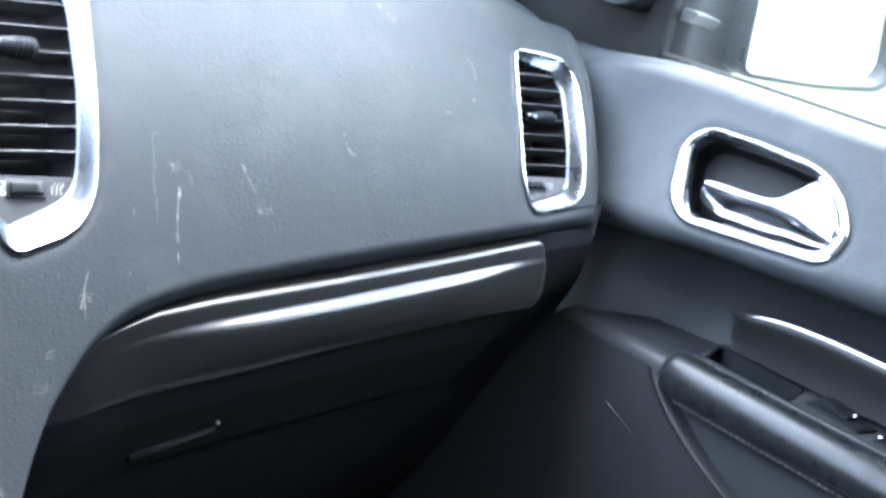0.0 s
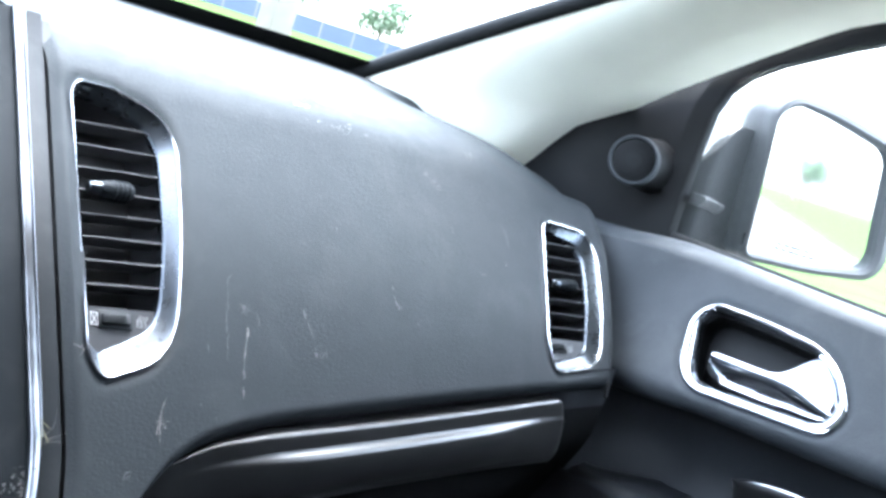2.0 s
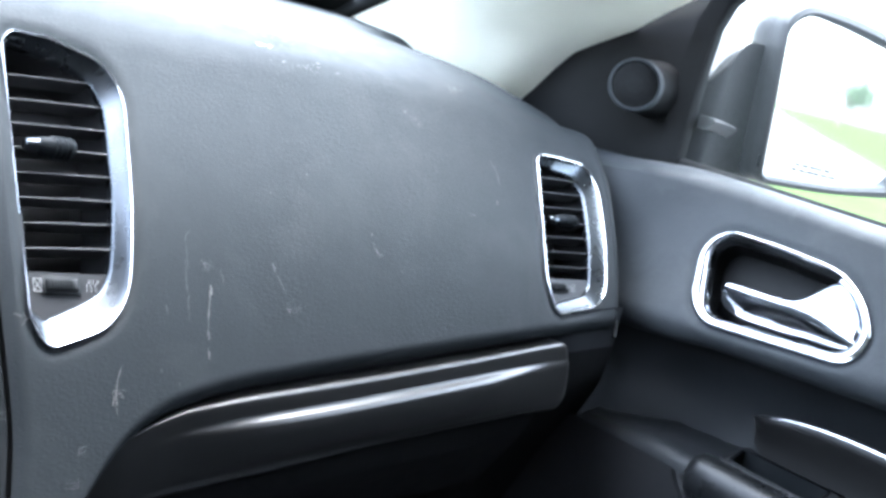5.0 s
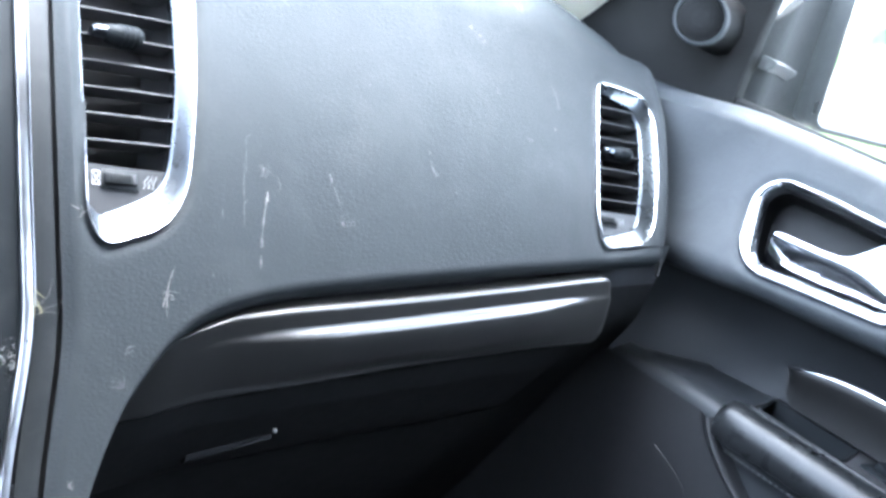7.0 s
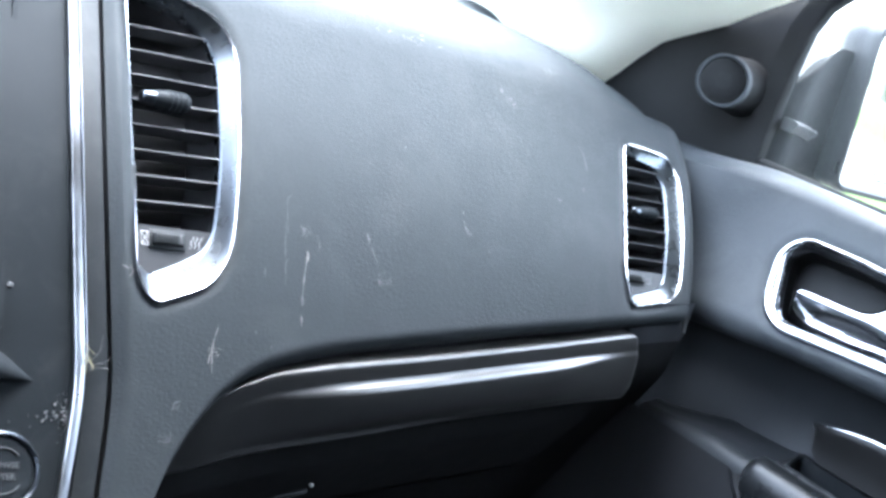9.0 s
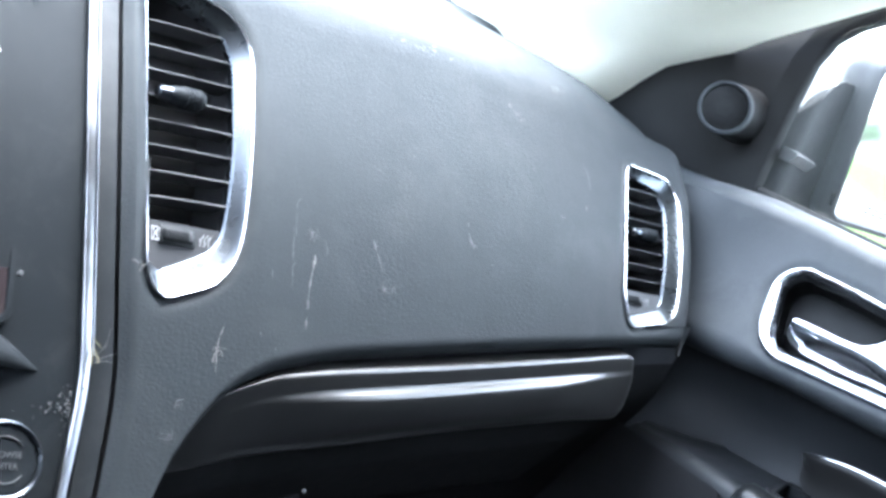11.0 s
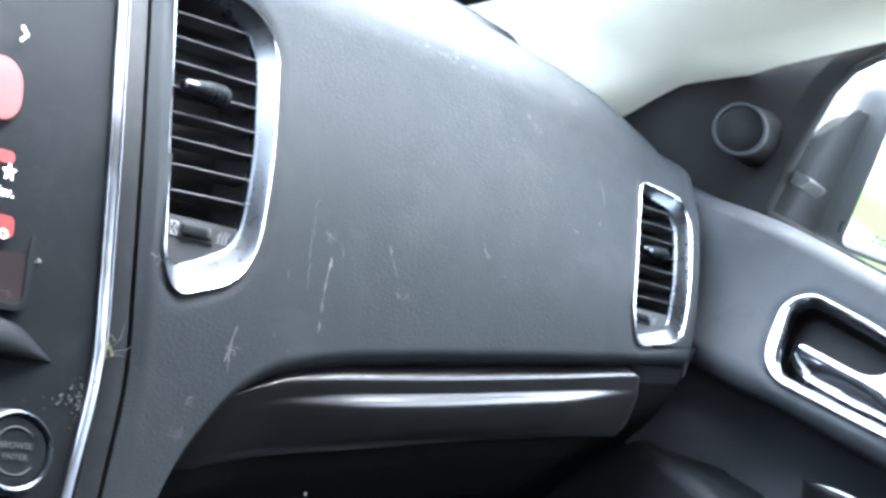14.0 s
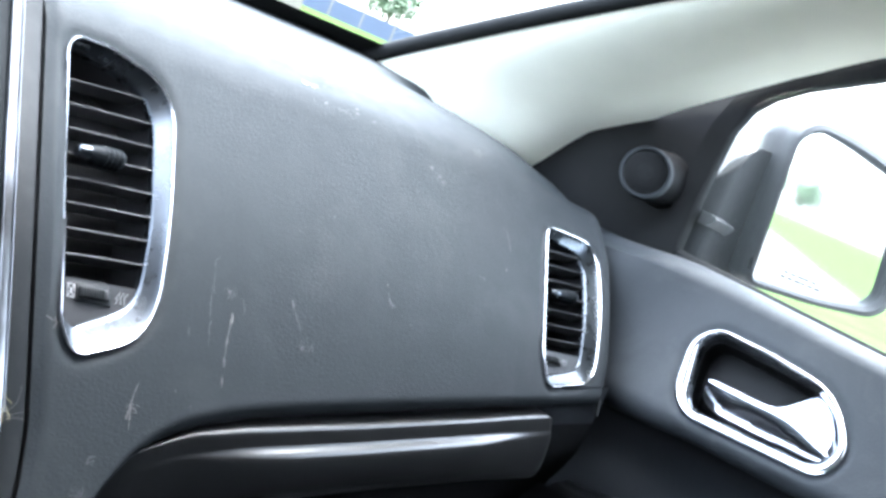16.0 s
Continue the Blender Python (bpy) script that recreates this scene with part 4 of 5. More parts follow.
for t in steps(0, 1, 26):
    y = 0.012 - 0.1315 * t
    k = smooth(t / 0.8)
    inner, outer = 0.568 - 0.0045 * k, 0.600 + 0.070 * smooth(t / 0.55) - 0.012 * smooth((t - 0.7) / 0.3)
    zt = 0.516 + 0.0085 * k
    c = [(outer + 0.03, zt - 0.02), (outer, zt + 0.0005), (outer - 0.004, zt + 0.003), (outer - 0.010, zt + 0.0015), ((inner + outer) / 2, zt - 0.001 - 0.003 * k), (inner + 0.016, zt + 0.0), (inner + 0.007, zt - 0.002),
         (inner + 0.001, zt - 0.008), (inner, zt - 0.018), (inner + 0.001, zt - 0.05), (inner + 0.006, zt - 0.10), (inner + 0.03, zt - 0.11)]
    rings.append([Vector((x, y, z)) for x, z in c])
part("armrest_cap", loft(rings, True, True, True), HOLLOW, door, "moulded black front end of the armrest", sharp=80)


def lower_door(d, z):
    """d runs rearwards from the swept edge of the map pocket."""
    x = 0.5615 + 0.02 * smooth((0.46 - z) / 0.4)
    x += 0.030 * smooth(d / 0.010) - 0.0045 * math.exp(-((d + 0.004) / 0.005) ** 2)
    return Vector((x, side_edge(z) - d, z))


ds = steps(-1.05, -0.03, 40) + steps(-0.028, 0.014, 42) + steps(0.02, 0.80, 30)
part("lower_panel", sheet(lower_door, ds, steps(0.0, 0.512, 70)), LOWER, door, "black lower door panel with map pocket")
seam = [Vector((0.5545, p.x, p.y)) for p in spline([(-0.081, 0.4640), (-0.100, 0.4575), (-0.121, 0.448), (-0.139, 0.430), (-0.151, 0.405)], 6)]
part("panel_seam", tube(seam, 0.0006, 5), LOWER, door)

# the black corner with the small loudspeaker
EDGE_Y, EDGE_Z = [0.30, 0.256, 0.205, 0.125, 0.017, -0.065, -0.4, -1.0], [0.735, 0.767, 0.832, 0.891, 0.958, 1.005, 1.13, 1.19]


def pillar_low(y):
    return float(np.interp(-y, [-v for v in EDGE_Y], EDGE_Z))


def sail(u, v):
    y = 0.285 - 0.194 * u
    z0, z1 = 0.740, max(0.747, pillar_low(y) + 0.06)
    z = z0 + (z1 - z0) * v
    x = 0.652 + 0.052 * smooth((u - 0.25) / 0.75) ** 1.5 + 0.03 * (z - 0.75) - 0.01 * v * (1 - u)
    return Vector((x, y, z))


part("corner_panel", sheet(sail, steps(0, 1, 40), steps(0, 1, 24)), CORNER, door, "black corner panel")
frame_rings = []
for y, z in [(0.082, 0.735), (0.083, 0.80), (0.0825, 0.85), (0.080, 0.89), (0.070, 0.915), (0.052, 0.934), (0.022, 0.953), (-0.050, 0.986), (-0.20, 1.045), (-0.45, 1.115), (-0.8, 1.15), (-1.0, 1.155)]:
    up = 0.030 * smooth((0.08 - y) / 0.06)
    fw = 0.014 * (1 - smooth((0.08 - y) / 0.06))
    k = smooth((0.08 - y) / 0.06)
    frame_rings.append([Vector((x * k + flush * (1 - k), y + fw * a, z + up * a)) for x, flush, a in ((0.712, 0.712, 0.0), (0.700, 0.703, 0.0), (0.697, 0.700, 0.12), (0.690, 0.699, 0.5), (0.680, 0.697, 1.0), (0.674, 0.694, 1.6), (0.70, 0.706, 1.9), (0.712, 0.712, 1.9))])
part("window_frame", loft(frame_rings, True, True, True), CORNER, door, "black window surround")
part("sill_seal", tube([Vector((0.7075, y, 0.7525)) for y in steps(0.089, -1.0, 30)], 0.005, 8), RUBBER, door)
WINDOW = [(0.093, 0.73), (0.091, 0.85), (0.076, 0.915), (0.054, 0.938), (-0.050, 0.989), (-0.20, 1.05), (-0.45, 1.12), (-0.8, 1.155), (-1.0, 1.16), (-1.0, 0.73)]
bm = bmesh.new()
bm.faces.new([bm.verts.new((0.716 - 0.10 * max(0, z - 0.75), y, z)) for y, z in WINDOW])
pane = part("window_glass", bm, HAZYGLASS, door, "clear side window")
face_cabin(pane, (-1, 0, 0))

# the loudspeaker in the corner panel
SPK = Matrix.Translation((0.655, 0.1245, 0.8165)) @ Vector((-0.78, -0.58, 0.10)).normalized().to_track_quat("Z", "Y").to_matrix().to_4x4()


def spk_ring(r, h, off=0.0):
    return [SPK @ Vector((r * math.cos(math.tau * i / 40), r * math.sin(math.tau * i / 40), h)) + Vector((0.50, -0.85, 0.16)) * off for i in range(40)]


speaker = part("speaker_pod", loft([spk_ring(0.030, -0.040, 0.024), spk_ring(0.0285, -0.022, 0.016), spk_ring(0.0272, -0.004, 0.004), spk_ring(0.0264, 0.0036), spk_ring(0.0254, 0.0052), spk_ring(0.0244, 0.0056), spk_ring(0.0232, 0.0048), spk_ring(0.0226, 0.0030)]), CORNER, door, "round black tweeter pod")
# lighter material than the pod puts the lit edge into the ring's colour
part("lip", loft([spk_ring(0.0272, -0.001, 0.002), spk_ring(0.0270, 0.0040), spk_ring(0.0258, 0.0058), spk_ring(0.0242, 0.0060), spk_ring(0.0232, 0.0050)]), DOORV, speaker, "smooth ring, coloured lighter for the light on its edge")
part("grille", loft([spk_ring(0.0230, 0.0030), spk_ring(0.018, 0.0046), spk_ring(0.010, 0.0056), spk_ring(0.001, 0.006)], True, False, True), CORNER, speaker)
holes = bmesh.new()
for i in range(-7, 8):
    for j in range(-8, 9):
        px, py = (i + 0.5 * (j % 2)) * 0.0029, j * 0.00251
        rr = math.hypot(px, py)
        if rr < 0.0205:
            h = 0.0061 - 0.0031 * (rr / 0.024) ** 2
            bmesh.ops.create_circle(holes, cap_ends=True, segments=6, radius=0.00085, matrix=SPK @ Matrix.Translation((px, py, h)))
tagged(part("grille_holes", holes, BLACK, speaker), kind="stuff")


# ---- door mirror ----
door_mirror = thing("door_mirror", "large black and silver door mirror outside the window", "door mirror")
MU = Vector((0.87, -0.49, 0)).normalized()
MN = Vector((-0.49, -0.87, 0)).normalized()


def on_mirror(u, z, n=0.0):
    return Vector((0.80, 0.05, z)) + MU * u + MN * n


M_OUT = [(-0.0250, 0.9390, 0.030), (0.045, 0.9405, 0.60), (0.1590, 0.9190, 0.050), (0.1785, 0.7660, 0.030), (0.0875, 0.7530, 0.50), (0.0, 0.7475, 0.012)]
M_IN = [(-0.0170, 0.9285, 0.026), (0.045, 0.9255, 0.60), (0.1355, 0.9090, 0.030), (0.1585, 0.7780, 0.022), (0.095, 0.7630, 0.50), (-0.0010, 0.7575, 0.010)]
mo, mi = round_poly(M_OUT, 8), round_poly(M_IN, 8)


def shrink(o, k, cu=0.078, cz=0.845):
    return [Vector((cu + (p.x - cu) * k, cz + (p.y - cz) * k)) for p in o]


part("housing", loft([[on_mirror(p.x, p.y, n) for p in q] for q, n in ((mi, -0.010), (mi, 0.002), (lerp_outline(mi, mo, 0.35), 0.006), (lerp_outline(mi, mo, 0.8), 0.003), (mo, -0.008), (mo, -0.024))]), HOUSING, door_mirror, "dark grey mirror rim")
part("shell", loft([[on_mirror(p.x, p.y, n) for p in shrink(mo, k)] for k, n in ((1.0, -0.0235), (1.01, -0.04), (0.98, -0.065), (0.88, -0.095), (0.65, -0.118), (0.30, -0.128))], True, False, True), HOUSING, door_mirror, "dark grey mirror shell")
part("mirror_glass", loft([[on_mirror(p.x, p.y, n - 0.032 * (p.x - 0.07) - 0.006 * (p.y - 0.845)) for p in offset_outline(mi, 0.001)] for n in (-0.012, -0.0050)], True, True, True), MIRROR, door_mirror, "clean reflecting mirror glass")
for k, (w, u) in enumerate(((0.050, 0.062), (0.062, 0.066))):
    for j in range(int(w / 0.009)):
        bm = bmesh.new()
        ww = 0.0055 + 0.0022 * ((j * 7 + k * 3) % 3) / 2
        x0 = u - w / 2 + j * 0.009
        bm.faces.new([bm.verts.new(on_mirror(x0 + a * ww, 0.7755 - k * 0.0055 + b * 0.0022, -0.0040 - 0.032 * (x0 + a * ww - 0.07) - 0.006 * (0.775 - 0.845))) for a, b in ((0, 0), (1, 0), (1, 1), (0, 1))])
        part("print_bar", bm, SCUFF, door_mirror)
# the black foot that joins the mirror to the door corner, with its ledge and the silver arm behind it
rings = []
for t in steps(0, 1, 20):
    x = 0.717 + 0.139 * t
    y0 = 0.074 + 0.026 * t + 0.032 * (1 - min(1, t / 0.16)) ** 2
    zt = 0.800 + 0.088 * (1 - (1 - min(1, t / 0.46)) ** 2) ** 0.55
    rings.append([Vector((x, y0 + dy, z)) for dy, z in ((0.0, 0.738), (0.0, 0.775), (0.0, zt - 0.004), (0.0006, zt - 0.001), (0.002, zt), (0.020, zt - 0.016), (0.034, zt - 0.05), (0.034, 0.738))])
part("foot", loft(rings, True, True, True), MIRRORBLACK, door_mirror, "black mirror foot")
rings = []
for t in steps(0, 1, 14):
    x = 0.708 + 0.120 * t
    zt = 0.955 + 0.004 * t
    rings.append([Vector((x, 0.112 + 0.020 * t + dy, z)) for dy, z in ((0.0, 0.76), (0.002, 0.82), (0.010, zt - 0.06), (0.020, zt - 0.02), (0.034, zt), (0.055, zt - 0.006), (0.065, zt - 0.05), (0.06, 0.76))])
part("arm", loft(rings, True, True, True), PAINT, door_mirror, "silver painted mirror arm")
rings = [[Vector((0.716 + 0.054 * t, 0.071 + 0.010 * t + dy, 0.8005 - 0.004 * t * t + dz)) for dy, dz in ((0.0, 0.003), (-0.006, 0.002), (-0.008, 0.0), (-0.006, -0.004), (0.0, -0.010), (0.012, -0.010), (0.012, 0.003))] for t in steps(0, 1, 10)]
part("ledge", loft(rings, True, True, True), HOUSING, door_mirror)


# ---- pillar, windscreen, cabin ----
pillar = thing("wall_pillar", "pale grey cloth-covered windscreen pillar", "pillar", kind="structure")


def pillar_skin(u, v):
    """u runs up the pillar, v round it from the glass to the door frame."""
    y = 0.43 - 1.35 * u
    zt = 0.8085 + 0.50 * (0.43 - y) * (1 - 0.10 * u * 2)
    xt = 0.515 + 0.020 * u
    yl = y - 0.170 + 0.10 * u
    zl = pillar_low(yl) - 0.004
    xl = 0.664 - 0.02 * u
    a = Vector((xt, y, zt))
    b = Vector((xl, yl, zl))
    bulge = math.sin(math.pi * v) ** 0.62 if 0 < v < 1 else 0.0
    p = a * (1 - v) + b * v
    return p + Vector((-0.62, -0.48, 0.0)) * (0.048 * bulge) + Vector((0.012, 0.010, 0.0)) * smooth((v - 0.72) / 0.28)


part("trim", sheet(pillar_skin, steps(-0.07, 1, 64), steps(0, 1.0, 26)), PILLAR, pillar)
part("edge_seal", tube([pillar_skin(u, 0.0) + Vector((-0.005, 0.004, 0.002)) for u in steps(-0.02, 1, 40)], 0.009, 10), RUBBER, pillar)

windscreen = thing("window_windscreen", "large sloping windscreen with a black printed border", "windscreen", kind="structure")


def base_y(x):
    return 0.432 + 0.13 * (1 - ((x + 0.2) / 0.72) ** 2)


def screen_pt(x, v):
    y0 = base_y(x)
    return Vector((x, y0 + 0.012 - 1.05 * v, 0.8095 + 0.50 * v))


glass_bm = sheet(lambda x, v: screen_pt(x, v), steps(-0.93, 0.545, 30), steps(-0.02, 0.50, 12))
ws = part("glass", glass_bm, GLASS, windscreen)
face_cabin(ws, (0, -1, -1))
part("border", sheet(lambda x, v: screen_pt(x, v) + Vector((0, -0.0008, -0.003)), steps(-0.93, 0.525, 40), [-0.02, 0.0, 0.022, 0.044]), RUBBER, windscreen, "black border along the glass foot")

# plain unseen shell that closes the cabin; some slabs are added to block light
shell = thing("wall_cabin", "plain dark cabin shell with added slabs that block light", "cabin wall", kind="structure")


def slab(name, lo, hi, mat, parent=None, label=""):
    bm = bmesh.new()
    c = [(a + b) / 2 for a, b in zip(lo, hi)]
    box(bm, [b - a for a, b in zip(lo, hi)], Matrix.Translation(c))
    return part(name, bm, mat, parent, label)


# raised above window-sill height to hold back light from the left
slab("side_low", (-1.10, -2.7, 0.0), (-1.02, 0.62, 0.86), LOWER, shell)
slab("side_rear", (0.70, -2.7, 0.0), (0.78, -1.0, 0.74), LOWER, shell)
slab("rear_low", (-1.10, -2.78, 0.0), (0.78, -2.7, 0.92), LOWER, shell)
slab("firewall", (-1.10, 0.62, 0.0), (0.78, 0.68, 0.80), LOWER, shell)
for y in (-1.04, -1.95, -2.70):
    slab("side_post", (0.70, y, 0.74), (0.76, y + 0.10, 1.22), LOWER, shell)
    slab("side_post", (-1.08, y, 0.80), (-1.02, y + 0.10, 1.22), LOWER, shell)
slab("door_skin", (0.722, -1.0, 0.0), (0.78, 0.105, 0.732), LOWER, shell)
slab("fender_side", (0.70, 0.105, 0.0), (0.78, 0.68, 0.742), LOWER, shell)
slab("front_post", (-1.02, 0.10, 0.72), (-0.94, 0.62, 0.80), LOWER, shell)
# added slab: shades the dash top and bounces light onto the pillar
slab("header_shade", (-1.08, -0.42, 1.06), (0.72, -0.06, 1.10), HEADLINER, shell)
# added unseen slab that keeps rear light off the footwell
slab("rear_light_block", (-0.95, -1.02, 0.0), (0.62, -0.92, 1.02), LOWER, shell)
# post brought forward, unseen, to cut side light on the pad
slab("door_post_shade", (0.64, -1.0, 0.74), (0.70, -0.57, 1.22), LOWER, shell)
tagged(slab("ceiling", (-1.10, -2.78, 1.215), (0.76, -0.40, 1.26), HEADLINER), "pale grey cloth headliner", "ceiling", kind="structure")
tagged(slab("floor", (-1.10, -2.78, -0.04), (0.78, 0.68, 0.0), CARPET), "black carpeted car floor", "floor", kind="structure")
bonnet = thing("bonnet", "silver car bonnet beyond the windscreen", "bonnet")
part("panel", sheet(lambda x, y: Vector((x, y, 0.775 - 0.16 * ((y - 0.6) / 0.9) ** 2 - 0.10 * abs((x + 0.2) / 0.95) ** 3 - 0.02)), steps(-1.1, 0.72, 20), steps(0.60, 1.55, 16)), PAINT, bonnet)
part("cowl", sheet(lambda x, y: Vector((x, y, 0.775 + 0.01 * math.sin(y * 40))), steps(-1.05, 0.68, 8), steps(0.50, 0.64, 6)), LOWER, bonnet, "black wiper cowl")


# ---- outside ----
tagged(part("ground", sheet(lambda x, y: Vector((x, y, -0.47 + 0.05 * noise.noise((x * 0.05, y * 0.05, 0)))), steps(-600, 600, 60), steps(-600, 600, 60)), GRASS), "bright green mown grass reaching far", "grass", kind="structure")
tagged(part("road", sheet(lambda u, y: Vector((-3.2 + 8.7 * u + 0.3 * math.sin(y * 0.02), y, -0.40 + 0.05 * noise.noise(((-3.2 + 8.7 * u) * 0.05, y * 0.05, 0)))), steps(0, 1, 4), steps(-300, 300, 120)), ROAD), "pale gravel road under the car", "road", kind="structure")


def fence(p, q, h, bays):
    f = thing("blue_fence", "long low blue sheet fence across the far grass", "fence")
    a, b = Vector(p), Vector(q)
    d = (b - a) / bays
    yaw = math.atan2(d.y, d.x)
    for k in range(bays):
        bm = bmesh.new()
        box(bm, (d.length * 0.985, 0.06, h), Matrix.Translation(a + d * (k + 0.5) + Vector((0, 0, h / 2))) @ Matrix.Rotation(yaw, 4, "Z"))
        part("panel", bm, BLUE, f)
        bm = bmesh.new()
        box(bm, (0.14, 0.14, h * 1.08), Matrix.Translation(a + d * k + Vector((0, 0, h * 0.54))) @ Matrix.Rotation(yaw, 4, "Z"))
        part("post", bm, TIMBER, f)
    return f


fence((45, 118, -0.5), (132, 35, -0.5), 1.55, 40)
post = thing("timber_post", "square weathered timber post standing in the grass", "post")
part("shaft", rounded_box((0.55, 0.55, 5.0), Matrix.Translation((15.4, 21.6, 2.0)), 0.03), TIMBER, post)


def build_tree(x, y, height, seed):
    rnd = random.Random(seed)
    t = thing("tree", "leafy green tree far across the grass", "tree", group="far trees")
    base = Vector((x, y, -0.5))
    trunk = bmesh.new()

    def add(bm2):
        me = bpy.data.meshes.new("tmp")
        bm2.to_mesh(me)
        bm2.free()
        trunk.from_mesh(me)
        bpy.data.meshes.remove(me)

    add(tube([base, base + Vector((0.1, 0, height * 0.3)), base + Vector((0, 0.1, height * 0.75))], height * 0.03, 8, 0.6))
    tips = []
    for k in range(11):
        a = rnd.uniform(0, math.tau)
        s = base + Vector((0, 0, height * rnd.uniform(0.28, 0.6)))
        e = s + Vector((math.cos(a), math.sin(a), rnd.uniform(0.35, 0.9))) * height * rnd.uniform(0.18, 0.32)
        add(tube([s, (s + e) / 2 + Vector((0, 0, 0.1)), e], height * 0.011, 6, 0.7))
        tips.append(e)
    part("trunk", trunk, BARK, t)
    bm = bmesh.new()
    for k in range(900):
        c = rnd.choice(tips) + Vector((rnd.gauss(0, 1), rnd.gauss(0, 1), rnd.gauss(0, 0.8))) * height * 0.105
        s = height * rnd.uniform(0.018, 0.04)
        m = Euler((rnd.uniform(0, 6), rnd.uniform(0, 6), rnd.uniform(0, 6))).to_matrix()
        bm.faces.new([bm.verts.new(c + m @ Vector(p) * s) for p in ((-1, -0.5, 0), (0.2, -0.8, 0.2), (1, 0, 0), (0.1, 0.8, 0.15), (-0.8, 0.5, 0.1))])
    part("crown", bm, LEAF, t, keep=True)
    return t


rnd = random.Random(5)
for k in range(5):
    build_tree(14 + k * 17 + rnd.uniform(-4, 4), -170 - rnd.uniform(0, 50), rnd.uniform(7, 10), 40 + k)
for k in range(6):
    build_tree(30 + k * 14 + rnd.uniform(-4, 4), 150 - k * 6 + rnd.uniform(-6, 6), rnd.uniform(7, 10), 70 + k)


# ---- scuffs, lint and straw on the dashboard ----
def strand(x, z, length, angle, width, seed, wiggle, mat):
    """A thread of lint that wanders over the dashboard."""
    r = random.Random(seed)
    n = 10
    pts, a = [], radians(angle)
    px, pz = x, z
    for k in range(n + 1):
        pts.append((px, pz))
        a += r.uniform(-wiggle, wiggle)
        px += math.cos(a) * length / n
        pz += math.sin(a) * length / n * 0.85
    bm = bmesh.new()
    left, right = [], []
    for k, (u, w) in enumerate(pts):
        q = pts[min(k + 1, n)]
        o = pts[max(k - 1, 0)]
        d = Vector((q[0] - o[0], q[1] - o[1])).normalized()
        ww = width * 0.5 * (0.15 + math.sin(math.pi * (k + 0.3) / (n + 0.6))) * r.uniform(0.4, 1.2)
        left.append(bm.verts.new(on_dash(u - d.y * ww, w + d.x * ww, 0.0005)))
        right.append(bm.verts.new(on_dash(u + d.y * ww, w - d.x * ww, 0.0005)))
    for k in range(n):
        bm.faces.new((left[k], left[k + 1], right[k + 1], right[k]))
    return part("lint", bm, mat, dashboard)


def tangle(x, z, reach, count, seed, mat=HAIR, width=0.00035):
    """A little burst of lint."""
    r = random.Random(seed)
    for k in range(count):
        strand(x + r.gauss(0, reach * 0.25), z + r.gauss(0, reach * 0.2), reach * r.uniform(0.4, 1.3), r.uniform(0, 360), width * r.uniform(0.6, 1.6), seed * 31 + k, 0.35, mat)


def mark(points, width, mat, seed, name="scratch"):
    """A worn line through a few places, ragged along its edges."""
    r = random.Random(seed)
    pts = spline(points, 7)
    bm = bmesh.new()
    left, right = [], []
    for k, p in enumerate(pts):
        d = (pts[min(k + 1, len(pts) - 1)] - pts[max(k - 1, 0)]).normalized()
        w = width * 0.5 * (0.2 + math.sin(math.pi * (k + 0.4) / (len(pts) - 0.2))) * r.uniform(0.3, 1.3)
        j = r.gauss(0, width * 0.15)
        left.append(bm.verts.new(on_dash(p.x - d.y * (w + j), p.y + d.x * (w + j), 0.0005)))
        right.append(bm.verts.new(on_dash(p.x + d.y * (w - j), p.y - d.x * (w - j), 0.0005)))
    for k in range(len(pts) - 1):
        bm.faces.new((left[k], left[k + 1], right[k + 1], right[k]))
    return part(name, bm, mat, dashboard)


def smear(u, v, reach_u, reach_v, count, seed, mat, surface=on_dash, lean=0.0, size=0.0012):
    """A rubbed patch of small ragged flecks."""
    r = random.Random(seed)
    bm = bmesh.new()
    for k in range(int(count * 2.2)):
        cu, cv = r.gauss(0, reach_u * 0.5), r.gauss(0, reach_v * 0.5)
        cu += lean * cv
        long, thin, turn = size * r.uniform(0.2, 1.0), size * r.uniform(0.05, 0.25), r.uniform(-0.5, 0.5)
        ring = []
        for i in range(7):
            t = math.tau * i / 7
            f = r.uniform(0.6, 1.2)
            a, b = math.cos(t) * long * f, math.sin(t) * thin * f
            ring.append(bm.verts.new(surface(u + cu + a * math.cos(turn) - b * math.sin(turn), v + cv + a * math.sin(turn) + b * math.cos(turn), 0.0005 + 0.00002 * k)))
        bm.faces.new(ring)
    return tagged(part("scuff", bm, mat, dashboard), kind="stuff")


mark([(0.1306, 0.6248), (0.1292, 0.6200), (0.1284, 0.6170)], 0.0022, HAIR, 1)
mark([(0.1290, 0.6190), (0.1256, 0.6086), (0.1232, 0.5985)], 0.0011, SCUFF, 2)
mark([(0.1232, 0.5990), (0.1224, 0.5930)], 0.0022, FAINT, 3)
mark([(0.1216, 0.5890), (0.1205, 0.5815)], 0.0009, HAIR, 4)
smear(0.1300, 0.6355, 0.0060, 0.0035, 22, 5, FAINT)
smear(0.1275, 0.6372, 0.0025, 0.0016, 6, 6, SCUFF)
mark([(0.1395, 0.6350), (0.1410, 0.6300), (0.1402, 0.6250)], 0.0007, FAINT, 7)
mark([(0.1200, 0.6565), (0.1157, 0.6535), (0.1150, 0.6490)], 0.0006, TRACE, 8)
mark([(0.1150, 0.6480), (0.1140, 0.6330)], 0.0006, TRACE, 43)
mark([(0.1132, 0.6400), (0.1112, 0.6260), (0.1108, 0.6190)], 0.0008, TRACE, 9)
